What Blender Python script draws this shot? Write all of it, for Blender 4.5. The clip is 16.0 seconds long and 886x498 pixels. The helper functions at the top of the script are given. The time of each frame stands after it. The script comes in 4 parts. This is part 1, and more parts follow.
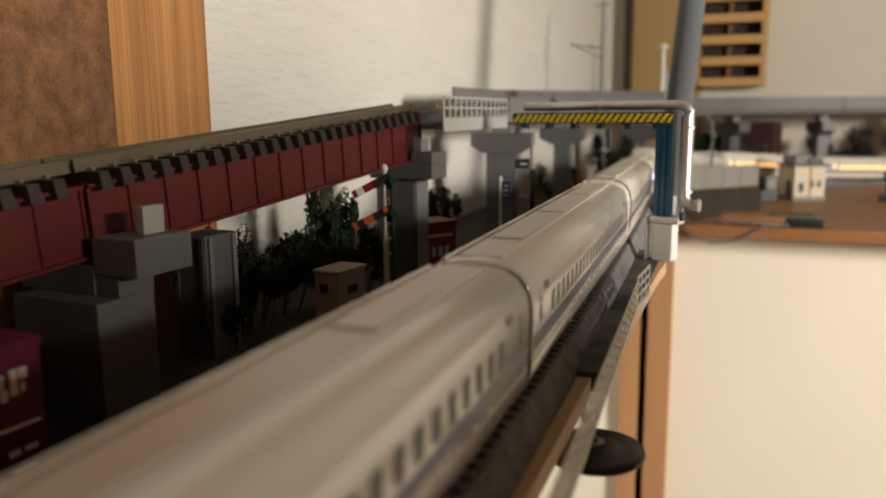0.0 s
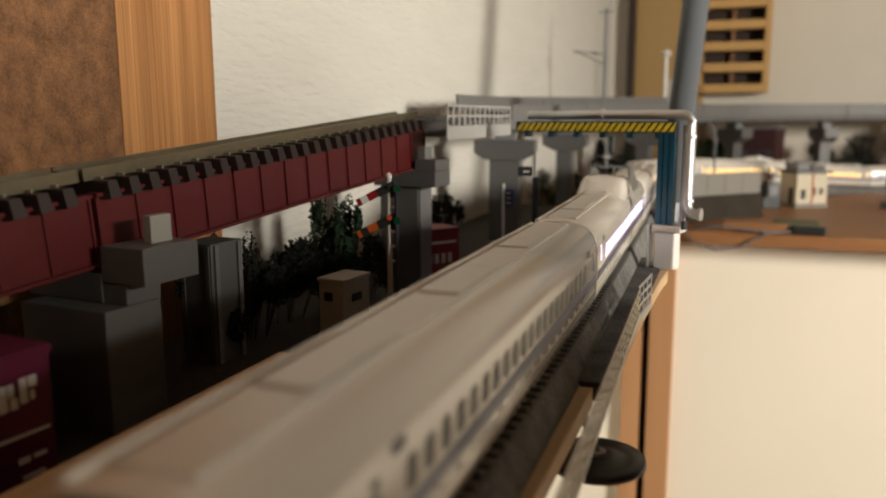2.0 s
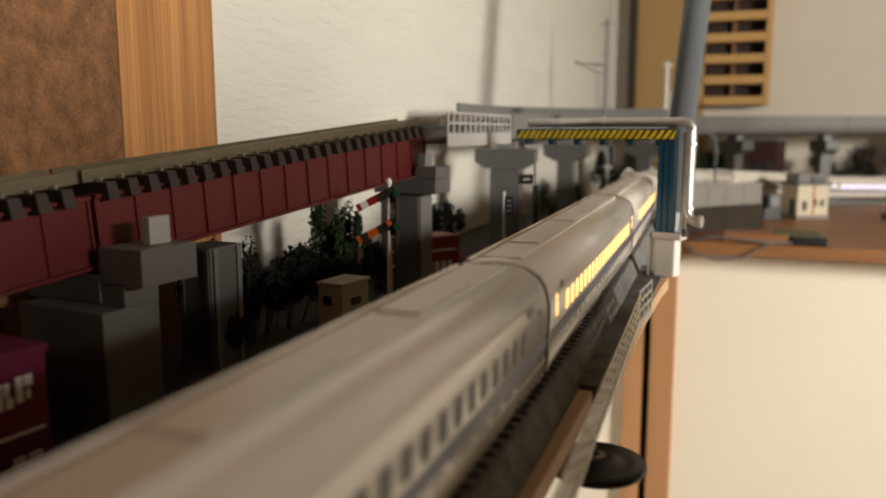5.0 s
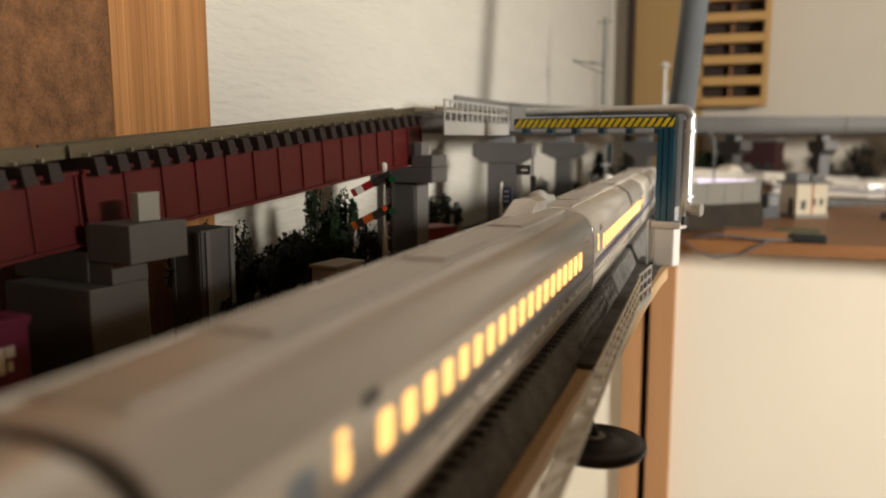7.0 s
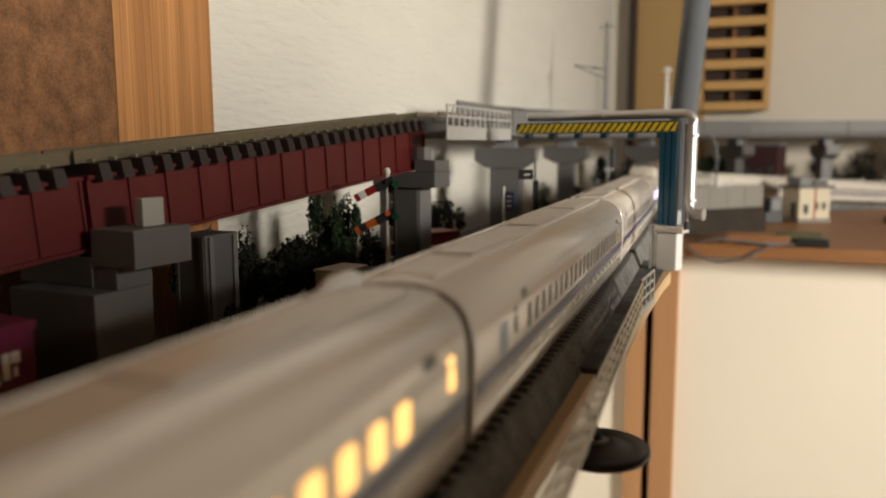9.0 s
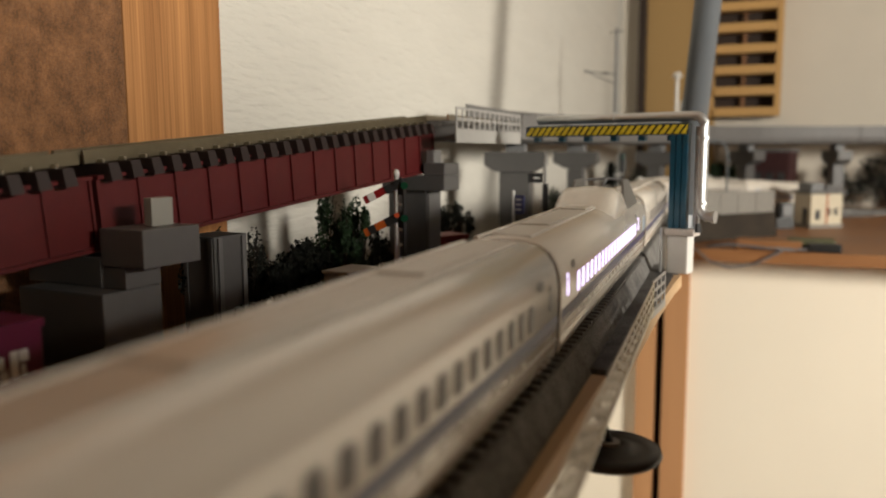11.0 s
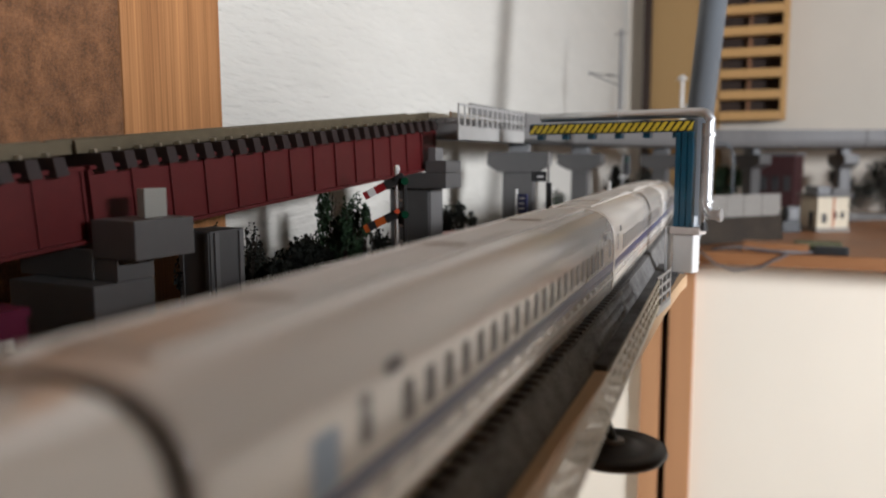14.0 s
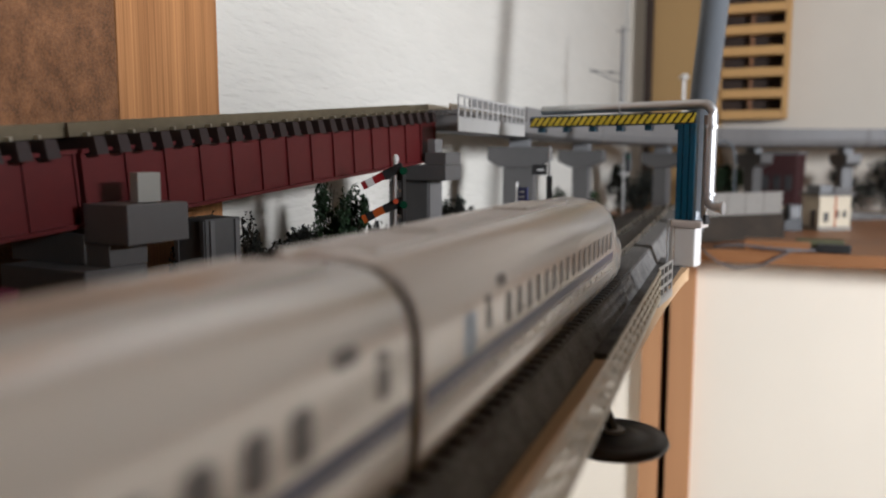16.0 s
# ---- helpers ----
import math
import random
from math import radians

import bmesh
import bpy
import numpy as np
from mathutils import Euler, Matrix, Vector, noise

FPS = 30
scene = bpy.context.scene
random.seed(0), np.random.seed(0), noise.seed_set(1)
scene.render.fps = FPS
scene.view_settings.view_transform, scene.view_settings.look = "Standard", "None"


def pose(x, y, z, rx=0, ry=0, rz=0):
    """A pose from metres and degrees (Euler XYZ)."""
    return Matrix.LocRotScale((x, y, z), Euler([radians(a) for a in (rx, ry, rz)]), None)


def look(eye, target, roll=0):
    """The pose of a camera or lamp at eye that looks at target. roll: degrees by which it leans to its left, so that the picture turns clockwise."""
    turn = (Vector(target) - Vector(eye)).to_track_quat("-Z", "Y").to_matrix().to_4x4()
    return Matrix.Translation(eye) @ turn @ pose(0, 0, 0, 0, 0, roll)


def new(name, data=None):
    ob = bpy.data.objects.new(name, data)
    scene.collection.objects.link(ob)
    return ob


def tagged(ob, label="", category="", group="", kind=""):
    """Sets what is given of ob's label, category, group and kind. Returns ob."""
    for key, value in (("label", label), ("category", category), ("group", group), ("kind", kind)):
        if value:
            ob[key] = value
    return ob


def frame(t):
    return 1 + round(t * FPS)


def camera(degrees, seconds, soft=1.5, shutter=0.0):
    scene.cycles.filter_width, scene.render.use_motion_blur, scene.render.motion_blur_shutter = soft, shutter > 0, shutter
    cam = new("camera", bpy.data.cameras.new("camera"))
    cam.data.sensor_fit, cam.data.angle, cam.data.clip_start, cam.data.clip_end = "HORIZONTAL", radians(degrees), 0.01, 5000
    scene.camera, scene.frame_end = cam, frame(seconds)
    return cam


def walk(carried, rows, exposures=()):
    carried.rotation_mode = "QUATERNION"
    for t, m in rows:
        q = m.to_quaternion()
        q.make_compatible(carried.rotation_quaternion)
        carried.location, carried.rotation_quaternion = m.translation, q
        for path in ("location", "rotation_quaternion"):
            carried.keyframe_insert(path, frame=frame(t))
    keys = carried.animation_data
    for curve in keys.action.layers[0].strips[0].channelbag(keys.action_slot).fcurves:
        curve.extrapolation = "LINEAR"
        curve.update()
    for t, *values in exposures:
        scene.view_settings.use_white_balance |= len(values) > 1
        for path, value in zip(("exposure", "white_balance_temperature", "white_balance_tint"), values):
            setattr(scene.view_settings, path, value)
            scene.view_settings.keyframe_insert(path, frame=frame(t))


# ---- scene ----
cam = camera(58.8, 16.0, 1.9, 0.2)
cam.data.dof.use_dof = True
cam.data.dof.focus_distance = 0.21
cam.data.dof.aperture_fstop = 16


def eye(x, y, z, yaw, pitch, roll):
    """Camera pose: yaw to the left of +y, pitch downwards, roll, in degrees."""
    return pose(x, y, z) @ pose(0, 0, 0, 0, 0, yaw) @ pose(0, 0, 0, 90 - pitch) @ pose(0, 0, 0, 0, 0, roll)


walk(cam, [
    (0.0, eye(0.0403, -0.0001, 0.0452, 20.25, 9.76, -0.47)),
    (0.5, eye(0.0401, -0.0003, 0.0454, 20.25, 9.79, -0.46)),
    (1.0, eye(0.0402, -0.0011, 0.0462, 20.32, 9.83, -0.36)),
    (1.5, eye(0.0403, -0.0015, 0.0469, 20.37, 9.74, -0.23)),
    (2.0, eye(0.0405, -0.0017, 0.0469, 20.40, 9.51, -0.20)),
    (2.5, eye(0.0403, -0.0019, 0.0472, 20.38, 9.45, -0.11)),
    (3.0, eye(0.0407, -0.0021, 0.0475, 20.50, 9.41, -0.11)),
    (3.5, eye(0.0407, -0.0023, 0.0476, 20.53, 9.32, -0.07)),
    (4.0, eye(0.0409, -0.0024, 0.0473, 20.53, 9.10, -0.10)),
    (6.5, eye(0.0406, 0.0010, 0.0388, 20.43, 8.05, -0.06)),
    (7.0, eye(0.0405, 0.0012, 0.0379, 20.37, 8.07, -0.09)),
    (7.5, eye(0.0405, 0.0010, 0.0380, 20.46, 8.12, -0.22)),
    (8.0, eye(0.0404, 0.0008, 0.0380, 20.54, 8.00, -0.28)),
    (8.5, eye(0.0404, 0.0008, 0.0380, 20.56, 7.88, -0.27)),
    (9.0, eye(0.0404, 0.0008, 0.0379, 20.53, 7.71, -0.22)),
    (11.5, eye(0.0400, 0.0020, 0.0357, 21.35, 7.04, -0.20)),
    (12.0, eye(0.0397, 0.0032, 0.0350, 21.36, 6.94, -0.07)),
    (12.5, eye(0.0395, 0.0052, 0.0344, 21.58, 6.99, -0.16)),
    (13.0, eye(0.0398, 0.0048, 0.0344, 21.74, 6.90, -0.20)),
    (13.5, eye(0.0395, 0.0053, 0.0335, 21.63, 6.80, -0.17)),
    (14.0, eye(0.0398, 0.0052, 0.0331, 21.55, 6.74, -0.16)),
    (14.5, eye(0.0396, 0.0064, 0.0322, 21.55, 6.60, -0.12)),
    (15.0, eye(0.0398, 0.0068, 0.0319, 21.70, 6.58, -0.10)),
    (15.5, eye(0.0394, 0.0074, 0.0310, 21.66, 6.53, -0.03)),
    (16.0, eye(0.0394, 0.0076, 0.0299, 21.60, 6.68, 0.05)),
], [(0, 0.0, 6500, 10), (9.0, 0.0, 6500, 10), (12.3, 0.0, 6500, 10), (12.9, 0.10, 5550, 13), (16.0, 0.14, 5450, 13)])

# ---------------------------------------------------------------- light
world = bpy.data.worlds.new("room_air")
scene.world = world
world.use_nodes = True
world.node_tree.nodes["Background"].inputs[0].default_value = (1.0, 0.86, 0.68, 1)
world.node_tree.nodes["Background"].inputs[1].default_value = 0.02


def area(name, loc, target, size, watts, colour):
    d = bpy.data.lights.new(name, "AREA")
    d.shape, d.size, d.energy, d.color = "DISK", size, watts, colour
    o = new(name, d)
    o.matrix_basis = look(loc, target)
    return o


area("standing_lamp_light", (1.00, -0.08, 0.17), (0.0, 0.30, 0.0), 0.28, 29.0, (1.0, 0.94, 0.835))

# ---------------------------------------------------------------- materials
def mat(name, colour, rough=0.6, metal=0.0, vary=0.12, scale=400.0, bump=0.0, bscale=2500.0, spec=0.4, colour2=None,
        stretch=(1, 1, 1), emit=None, power=0.0, island=0.0, coat=0.0, deep=0.0006):
    m = bpy.data.materials.new(name)
    m.use_nodes = True
    nt = m.node_tree
    b = nt.nodes["Principled BSDF"]
    b.inputs["Roughness"].default_value = rough
    b.inputs["Metallic"].default_value = metal
    b.inputs["Specular IOR Level"].default_value = spec
    b.inputs["Coat Weight"].default_value = coat
    b.inputs["Coat Roughness"].default_value = 0.16
    tc = nt.nodes.new("ShaderNodeTexCoord")
    mp = nt.nodes.new("ShaderNodeMapping")
    mp.inputs["Scale"].default_value = stretch
    nt.links.new(tc.outputs["Object"], mp.inputs["Vector"])
    n1 = nt.nodes.new("ShaderNodeTexNoise")
    n1.inputs["Scale"].default_value = scale
    n1.inputs["Detail"].default_value = 6
    nt.links.new(mp.outputs[0], n1.inputs["Vector"])
    n2 = nt.nodes.new("ShaderNodeTexNoise")
    n2.inputs["Scale"].default_value = scale * 0.11
    n2.inputs["Detail"].default_value = 3
    nt.links.new(mp.outputs[0], n2.inputs["Vector"])
    mixv = nt.nodes.new("ShaderNodeMath")
    mixv.operation = "ADD"
    nt.links.new(n1.outputs["Fac"], mixv.inputs[0])
    nt.links.new(n2.outputs["Fac"], mixv.inputs[1])
    ramp = nt.nodes.new("ShaderNodeMapRange")
    ramp.inputs["From Min"].default_value, ramp.inputs["From Max"].default_value = 0.65, 1.35
    nt.links.new(mixv.outputs[0], ramp.inputs["Value"])
    mx = nt.nodes.new("ShaderNodeMix")
    mx.data_type = "RGBA"
    c = Vector(colour)
    c2 = Vector(colour2) if colour2 else c * (1 + vary)
    c1 = c if colour2 else c * (1 - vary)
    mx.inputs["A"].default_value = (*c1, 1)
    mx.inputs["B"].default_value = (*c2, 1)
    nt.links.new(ramp.outputs[0], mx.inputs["Factor"])
    out = mx.outputs["Result"]
    if island:
        geo = nt.nodes.new("ShaderNodeNewGeometry")
        hs = nt.nodes.new("ShaderNodeHueSaturation")
        mr = nt.nodes.new("ShaderNodeMapRange")
        mr.inputs["To Min"].default_value, mr.inputs["To Max"].default_value = 1 - island, 1 + island
        nt.links.new(geo.outputs["Random Per Island"], mr.inputs["Value"])
        nt.links.new(mr.outputs[0], hs.inputs["Value"])
        nt.links.new(out, hs.inputs["Color"])
        out = hs.outputs[0]
    nt.links.new(out, b.inputs["Base Color"])
    rr = nt.nodes.new("ShaderNodeMapRange")
    rr.inputs["To Min"].default_value, rr.inputs["To Max"].default_value = max(rough - 0.08, 0.02), min(rough + 0.08, 1)
    nt.links.new(n2.outputs["Fac"], rr.inputs["Value"])
    nt.links.new(rr.outputs[0], b.inputs["Roughness"])
    if bump:
        nb = nt.nodes.new("ShaderNodeTexNoise")
        nb.inputs["Scale"].default_value = bscale
        nb.inputs["Detail"].default_value = 5
        nt.links.new(mp.outputs[0], nb.inputs["Vector"])
        bp = nt.nodes.new("ShaderNodeBump")
        bp.inputs["Strength"].default_value = bump
        bp.inputs["Distance"].default_value = deep
        nt.links.new(nb.outputs["Fac"], bp.inputs["Height"])
        nt.links.new(bp.outputs[0], b.inputs["Normal"])
    if emit:
        b.inputs["Emission Color"].default_value = (*emit, 1)
        b.inputs["Emission Strength"].default_value = power
    return m


M_WALL = mat("wallpaper", (0.57, 0.545, 0.485), 0.85, vary=0.05, scale=60, bump=1.0, bscale=260, stretch=(1, 0.35, 1.6), deep=0.0016)
M_FARWALL = mat("cream_wall", (0.56, 0.51, 0.43), 0.85, vary=0.03, scale=30, bump=0.3, bscale=300)
M_POST = mat("cedar_post", (0.15, 0.055, 0.014), 0.6, colour2=(0.53, 0.255, 0.09), scale=1500, stretch=(1, 1, 0.010), bump=0.25, bscale=500)
M_BOARD = mat("brown_hardboard", (0.062, 0.025, 0.0075), 0.42, colour2=(0.29, 0.135, 0.056), scale=2000, stretch=(1, 1, 0.8), bump=0.9, bscale=2600, spec=0.3)
M_WOOD = mat("orange_wood", (0.19, 0.078, 0.025), 0.5, colour2=(0.31, 0.14, 0.052), scale=150, stretch=(0.15, 1, 1), bump=0.1, bscale=500)
M_WOODV = mat("door_wood", (0.40, 0.20, 0.09), 0.5, colour2=(0.52, 0.28, 0.13), scale=150, stretch=(1, 1, 0.05), bump=0.1, bscale=500)
M_PLY = mat("pale_plywood", (0.45, 0.29, 0.15), 0.7, colour2=(0.58, 0.40, 0.23), scale=200, stretch=(1, 0.05, 1), bump=0.1)
M_PANEL = mat("cream_door_paper", (0.86, 0.79, 0.655), 0.8, vary=0.02, scale=25, bump=0.05, bscale=600)
M_TAN = mat("tan_panel", (0.32, 0.20, 0.075), 0.6, vary=0.08, scale=20, stretch=(1, 1, 0.2))
M_DARK = mat("dark_gap", (0.03, 0.018, 0.012), 0.8)
M_SLAT = mat("yellow_pine_slat", (0.46, 0.27, 0.095), 0.5, vary=0.1, scale=60, stretch=(0.1, 1, 1))
M_BODY = mat("ivory_train_paint", (0.635, 0.583, 0.508), 0.24, vary=0.09, stretch=(1, 0.05, 1), scale=300, spec=0.5, coat=0.7)
M_ROOFG = mat("roof_grey", (0.54, 0.50, 0.44), 0.35, vary=0.04, scale=200)
M_STRIPE = mat("navy_stripe", (0.050, 0.055, 0.13), 0.3, vary=0.05)
M_WIN = mat("window_smoke", (0.13, 0.12, 0.115), 0.45, vary=0.05, spec=0.3)
M_WINW = mat("window_lit_white", (0.6, 0.55, 0.7), 0.3, emit=(0.76, 0.64, 1.0), power=1.5)
M_WINY = mat("window_lit_warm", (0.7, 0.5, 0.2), 0.3, emit=(1.0, 0.53, 0.15), power=1.7)
M_SKIRT = mat("skirt_grey", (0.56, 0.53, 0.49), 0.35, vary=0.04)
M_UNDER = mat("underframe_black", (0.02, 0.02, 0.02), 0.6)
M_GANG = mat("gangway_and_gap_brown", (0.12, 0.095, 0.074), 0.8, vary=0.1)
M_MARK = mat("pale_blue_mark", (0.28, 0.36, 0.46), 0.35)
M_GLASSD = mat("cab_glass", (0.02, 0.02, 0.025), 0.1, spec=0.6)
M_SHIELD = mat("pantograph_shield", (0.12, 0.112, 0.10), 0.45, vary=0.05)
M_GIRDER = mat("oxide_red_girder", (0.078, 0.009, 0.009), 0.42, vary=0.14, scale=300, bump=0.08)
M_SLEEP = mat("dark_sleeper", (0.10, 0.095, 0.088), 0.7, vary=0.2, scale=500)
M_TIE = mat("brown_tie", (0.020, 0.011, 0.0095), 0.6, vary=0.2, scale=500, bump=0.2)
M_RAIL = mat("nickel_rail", (0.50, 0.46, 0.38), 0.28, metal=1.0, vary=0.1)
M_RAILBROWN = mat("rail_side", (0.15, 0.125, 0.08), 0.4, metal=0.6, vary=0.15)
M_PIER = mat("grey_pier_plastic", (0.098, 0.094, 0.090), 0.42, vary=0.06, scale=350, bump=0.08)
M_DECK = mat("grey_deck_plastic", (0.145, 0.14, 0.135), 0.5, vary=0.06, scale=300, bump=0.06)
M_LATT = mat("pale_grey_railing", (0.34, 0.33, 0.31), 0.45, vary=0.05)
M_LATTB = mat("beige_railing", (0.44, 0.385, 0.265), 0.4, vary=0.06)
M_YEL = mat("warning_yellow", (0.70, 0.55, 0.035), 0.4, vary=0.08)
M_BLK = mat("warning_black", (0.02, 0.02, 0.02), 0.45)
M_BLUE = mat("steel_blue_frame", (0.006, 0.065, 0.115), 0.35, vary=0.1)
M_SILV = mat("silver_pipe", (0.54, 0.54, 0.54), 0.48, metal=1.0, vary=0.05)
M_GREYP = mat("grey_pole_plastic", (0.125, 0.138, 0.15), 0.35, vary=0.04)
M_MAST = mat("mast_grey", (0.16, 0.16, 0.16), 0.5)
M_WHITE = mat("white_plastic", (0.62, 0.61, 0.58), 0.4, vary=0.03)
M_RED = mat("signal_red", (0.20, 0.007, 0.009), 0.4)
M_ORANGE = mat("signal_orange", (0.42, 0.085, 0.010), 0.4)
M_SBLK = mat("signal_black", (0.015, 0.015, 0.015), 0.45)
M_LENSG = mat("lens_green", (0.006, 0.05, 0.025), 0.15)
M_LENSR = mat("lens_red", (0.5, 0.08, 0.03), 0.15)
M_BALLAST = mat("grey_ballast", (0.060, 0.057, 0.054), 0.85, colour2=(0.25, 0.24, 0.225), scale=1400, bump=1.0, bscale=1800)
M_BALLD = mat("dark_ballast", (0.022, 0.021, 0.02), 0.85, colour2=(0.13, 0.122, 0.115), scale=1300, bump=1.0, bscale=1500)
M_GROUND = mat("scenery_soil", (0.016, 0.012, 0.008), 0.9, colour2=(0.045, 0.033, 0.022), scale=500, bump=0.8, bscale=1200)
M_LEAF = mat("foliage_green", (0.010, 0.024, 0.009), 0.8, colour2=(0.026, 0.055, 0.018), scale=300, island=0.5)
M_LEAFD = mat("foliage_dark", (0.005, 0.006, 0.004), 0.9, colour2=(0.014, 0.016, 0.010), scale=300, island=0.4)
M_TWIG = mat("twig", (0.03, 0.02, 0.012), 0.8)
M_MAROON = mat("container_purple", (0.085, 0.006, 0.028), 0.4, vary=0.06)
M_CRED = mat("container_red", (0.20, 0.016, 0.014), 0.45, vary=0.06)
M_HUT = mat("hut_cream", (0.56, 0.49, 0.36), 0.6, vary=0.05, scale=200)
M_HUTW = mat("hut_window", (0.05, 0.05, 0.05), 0.3)
M_GREYB = mat("cabinet_grey", (0.26, 0.25, 0.22), 0.45, vary=0.03)
M_RUBBER = mat("black_rubber", (0.018, 0.016, 0.015), 0.42, vary=0.1)
M_CLEAR = mat("clear_plastic", (0.55, 0.50, 0.46), 0.2, vary=0.1)
M_CABLE = mat("grey_cable", (0.13, 0.12, 0.12), 0.5)
M_CEIL = mat("ceiling_board", (0.55, 0.48, 0.38), 0.9, vary=0.04, scale=20)
M_CONC = mat("concrete_wall", (0.22, 0.205, 0.18), 0.7, vary=0.08, scale=250, bump=0.1)
M_BRICKRED = mat("dark_red_house", (0.05, 0.018, 0.018), 0.6, vary=0.2)

# ---------------------------------------------------------------- mesh helpers
def link(name, bm, material, parent=None, label="", smooth=False):
    me = bpy.data.meshes.new(name)
    bm.normal_update()
    bm.to_mesh(me)
    bm.free()
    if smooth:
        for p in me.polygons:
            p.use_smooth = True
    me.materials.append(material)
    o = new(name, me)
    if parent:
        o.parent = parent
    if label:
        o["label"] = label
    return o


part = link


def box(bm, x0, x1, y0, y1, z0, z1, m=None, bevel=0.0):
    r = bmesh.ops.create_cube(bm, size=1)
    vs = r["verts"]
    t = Matrix.Translation(((x0 + x1) / 2, (y0 + y1) / 2, (z0 + z1) / 2)) @ Matrix.Diagonal((abs(x1 - x0), abs(y1 - y0), abs(z1 - z0), 1))
    bmesh.ops.transform(bm, matrix=(m @ t) if m else t, verts=vs)
    if bevel:
        es = list({e for v in vs for e in v.link_edges})
        bmesh.ops.bevel(bm, geom=es, offset=bevel, segments=2, profile=0.7, affect="EDGES")
    return bm


def cbox(x0, x1, y0, y1, z0, z1, bevel=0.0):
    return box(bmesh.new(), x0, x1, y0, y1, z0, z1, None, bevel)


def cyl(bm, a, b, r0, r1=None, n=12, caps=True):
    a, b = Vector(a), Vector(b)
    m = Matrix.Translation((a + b) / 2) @ (b - a).to_track_quat("Z", "Y").to_matrix().to_4x4()
    bmesh.ops.create_cone(bm, cap_ends=caps, segments=n, radius1=r0, radius2=r0 if r1 is None else r1, depth=(b - a).length, matrix=m)
    return bm


def tube(bm, pts, r, n=10):
    """A pipe through points, bends rounded by the points themselves."""
    pts = [Vector(p) for p in pts]
    rings = []
    for i, p in enumerate(pts):
        d = (pts[min(i + 1, len(pts) - 1)] - pts[max(i - 1, 0)]).normalized()
        q = d.to_track_quat("Z", "Y")
        rings.append([bm.verts.new(p + q @ Vector((r * math.cos(2 * math.pi * j / n), r * math.sin(2 * math.pi * j / n), 0))) for j in range(n)])
    for a, b in zip(rings, rings[1:]):
        for j in range(n):
            bm.faces.new((a[j], a[(j + 1) % n], b[(j + 1) % n], b[j]))
    bm.faces.new(list(reversed(rings[0])))
    bm.faces.new(rings[-1])
    return bm


def loft(bm, sections, closed=True, caps=True):
    rings = [[bm.verts.new(p) for p in s] for s in sections]
    n = len(rings[0])
    for a, b in zip(rings, rings[1:]):
        for j in range(n if closed else n - 1):
            bm.faces.new((a[j], a[(j + 1) % n], b[(j + 1) % n], b[j]))
    if caps:
        bm.faces.new(list(reversed(rings[0])))
        bm.faces.new(rings[-1])
    bmesh.ops.recalc_face_normals(bm, faces=bm.faces)
    return bm


def empty(name, m=None):
    e = new(name)
    if m:
        e.matrix_basis = m
    return e


# ---------------------------------------------------------------- room
WX = -0.118      # face of the long wall
EX, EY, EZ = 0.0402, 0.001, 0.038
K = 1.5          # the far corner is drawn up in small and enlarged by this about (EX, EY, EZ)


def far(x, y, z, turn=0.0, k=K):
    """Pose, with its size, of a thing of the far corner."""
    return pose(EX + (x - EX) * k, EY + (y - EY) * k, EZ + (z - EZ) * k, 0, 0, turn) @ Matrix.Scale(k, 4)


FAR = far(0, 0, 0)
FS = 0.700                       # far wall in the small plan
FY = EY + (FS - EY) * K          # face of the far wall
tagged(link("wall_west", cbox(WX - 0.06, WX, -2.35, FY + 0.06, -0.75, 1.4), M_WALL), "off-white embossed wallpaper wall along the layout", "wall", kind="structure")
tagged(link("wall_north", cbox(WX, 2.05, FY, FY + 0.06, -0.75, 1.4), M_FARWALL), "cream plaster wall behind the layout", "wall", kind="structure")
tagged(link("wall_east", cbox(2.05, 2.11, -2.35, FY + 0.06, -0.75, 1.4), M_TAN), "tan wooden wall of the room", "wall", kind="structure")
tagged(link("wall_south", cbox(WX - 0.06, 2.11, -2.41, -2.35, -0.75, 1.4), M_TAN), "tan wooden wall of the room", "wall", kind="structure")
tagged(link("ceiling", cbox(WX - 0.06, 2.11, -2.41, FY + 0.06, 1.4, 1.45), M_CEIL), "pale board ceiling", "ceiling", kind="structure")
tagged(link("floor", cbox(WX - 0.06, 2.11, -2.41, FY + 0.06, -0.8, -0.75), M_WOOD), "brown wooden floor of the room", "floor", kind="structure")
tagged(link("wall_post", cbox(WX, WX + 0.004, 0.1684, 0.2092, -0.3, 1.39, 0.0004), M_POST), "orange cedar post with straight vertical grain on the wall", "post", kind="structure")
tagged(link("wall_panel", cbox(WX, WX + 0.0037, -0.3, 0.1682, -0.3, 1.39), M_BOARD), "speckled glossy brown hardboard panel beside the post", "wall panel", kind="structure")

# low wall added behind the viewpoint to shade the foreground, with a track opening
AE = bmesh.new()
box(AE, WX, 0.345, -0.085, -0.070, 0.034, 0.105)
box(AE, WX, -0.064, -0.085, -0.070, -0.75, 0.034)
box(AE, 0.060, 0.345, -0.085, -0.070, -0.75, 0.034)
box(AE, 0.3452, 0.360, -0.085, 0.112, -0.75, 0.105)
tagged(link("shade_wall", AE, M_TAN), "low tan wall and return added out of view to shade the foreground, with a track opening", "wall", kind="structure")

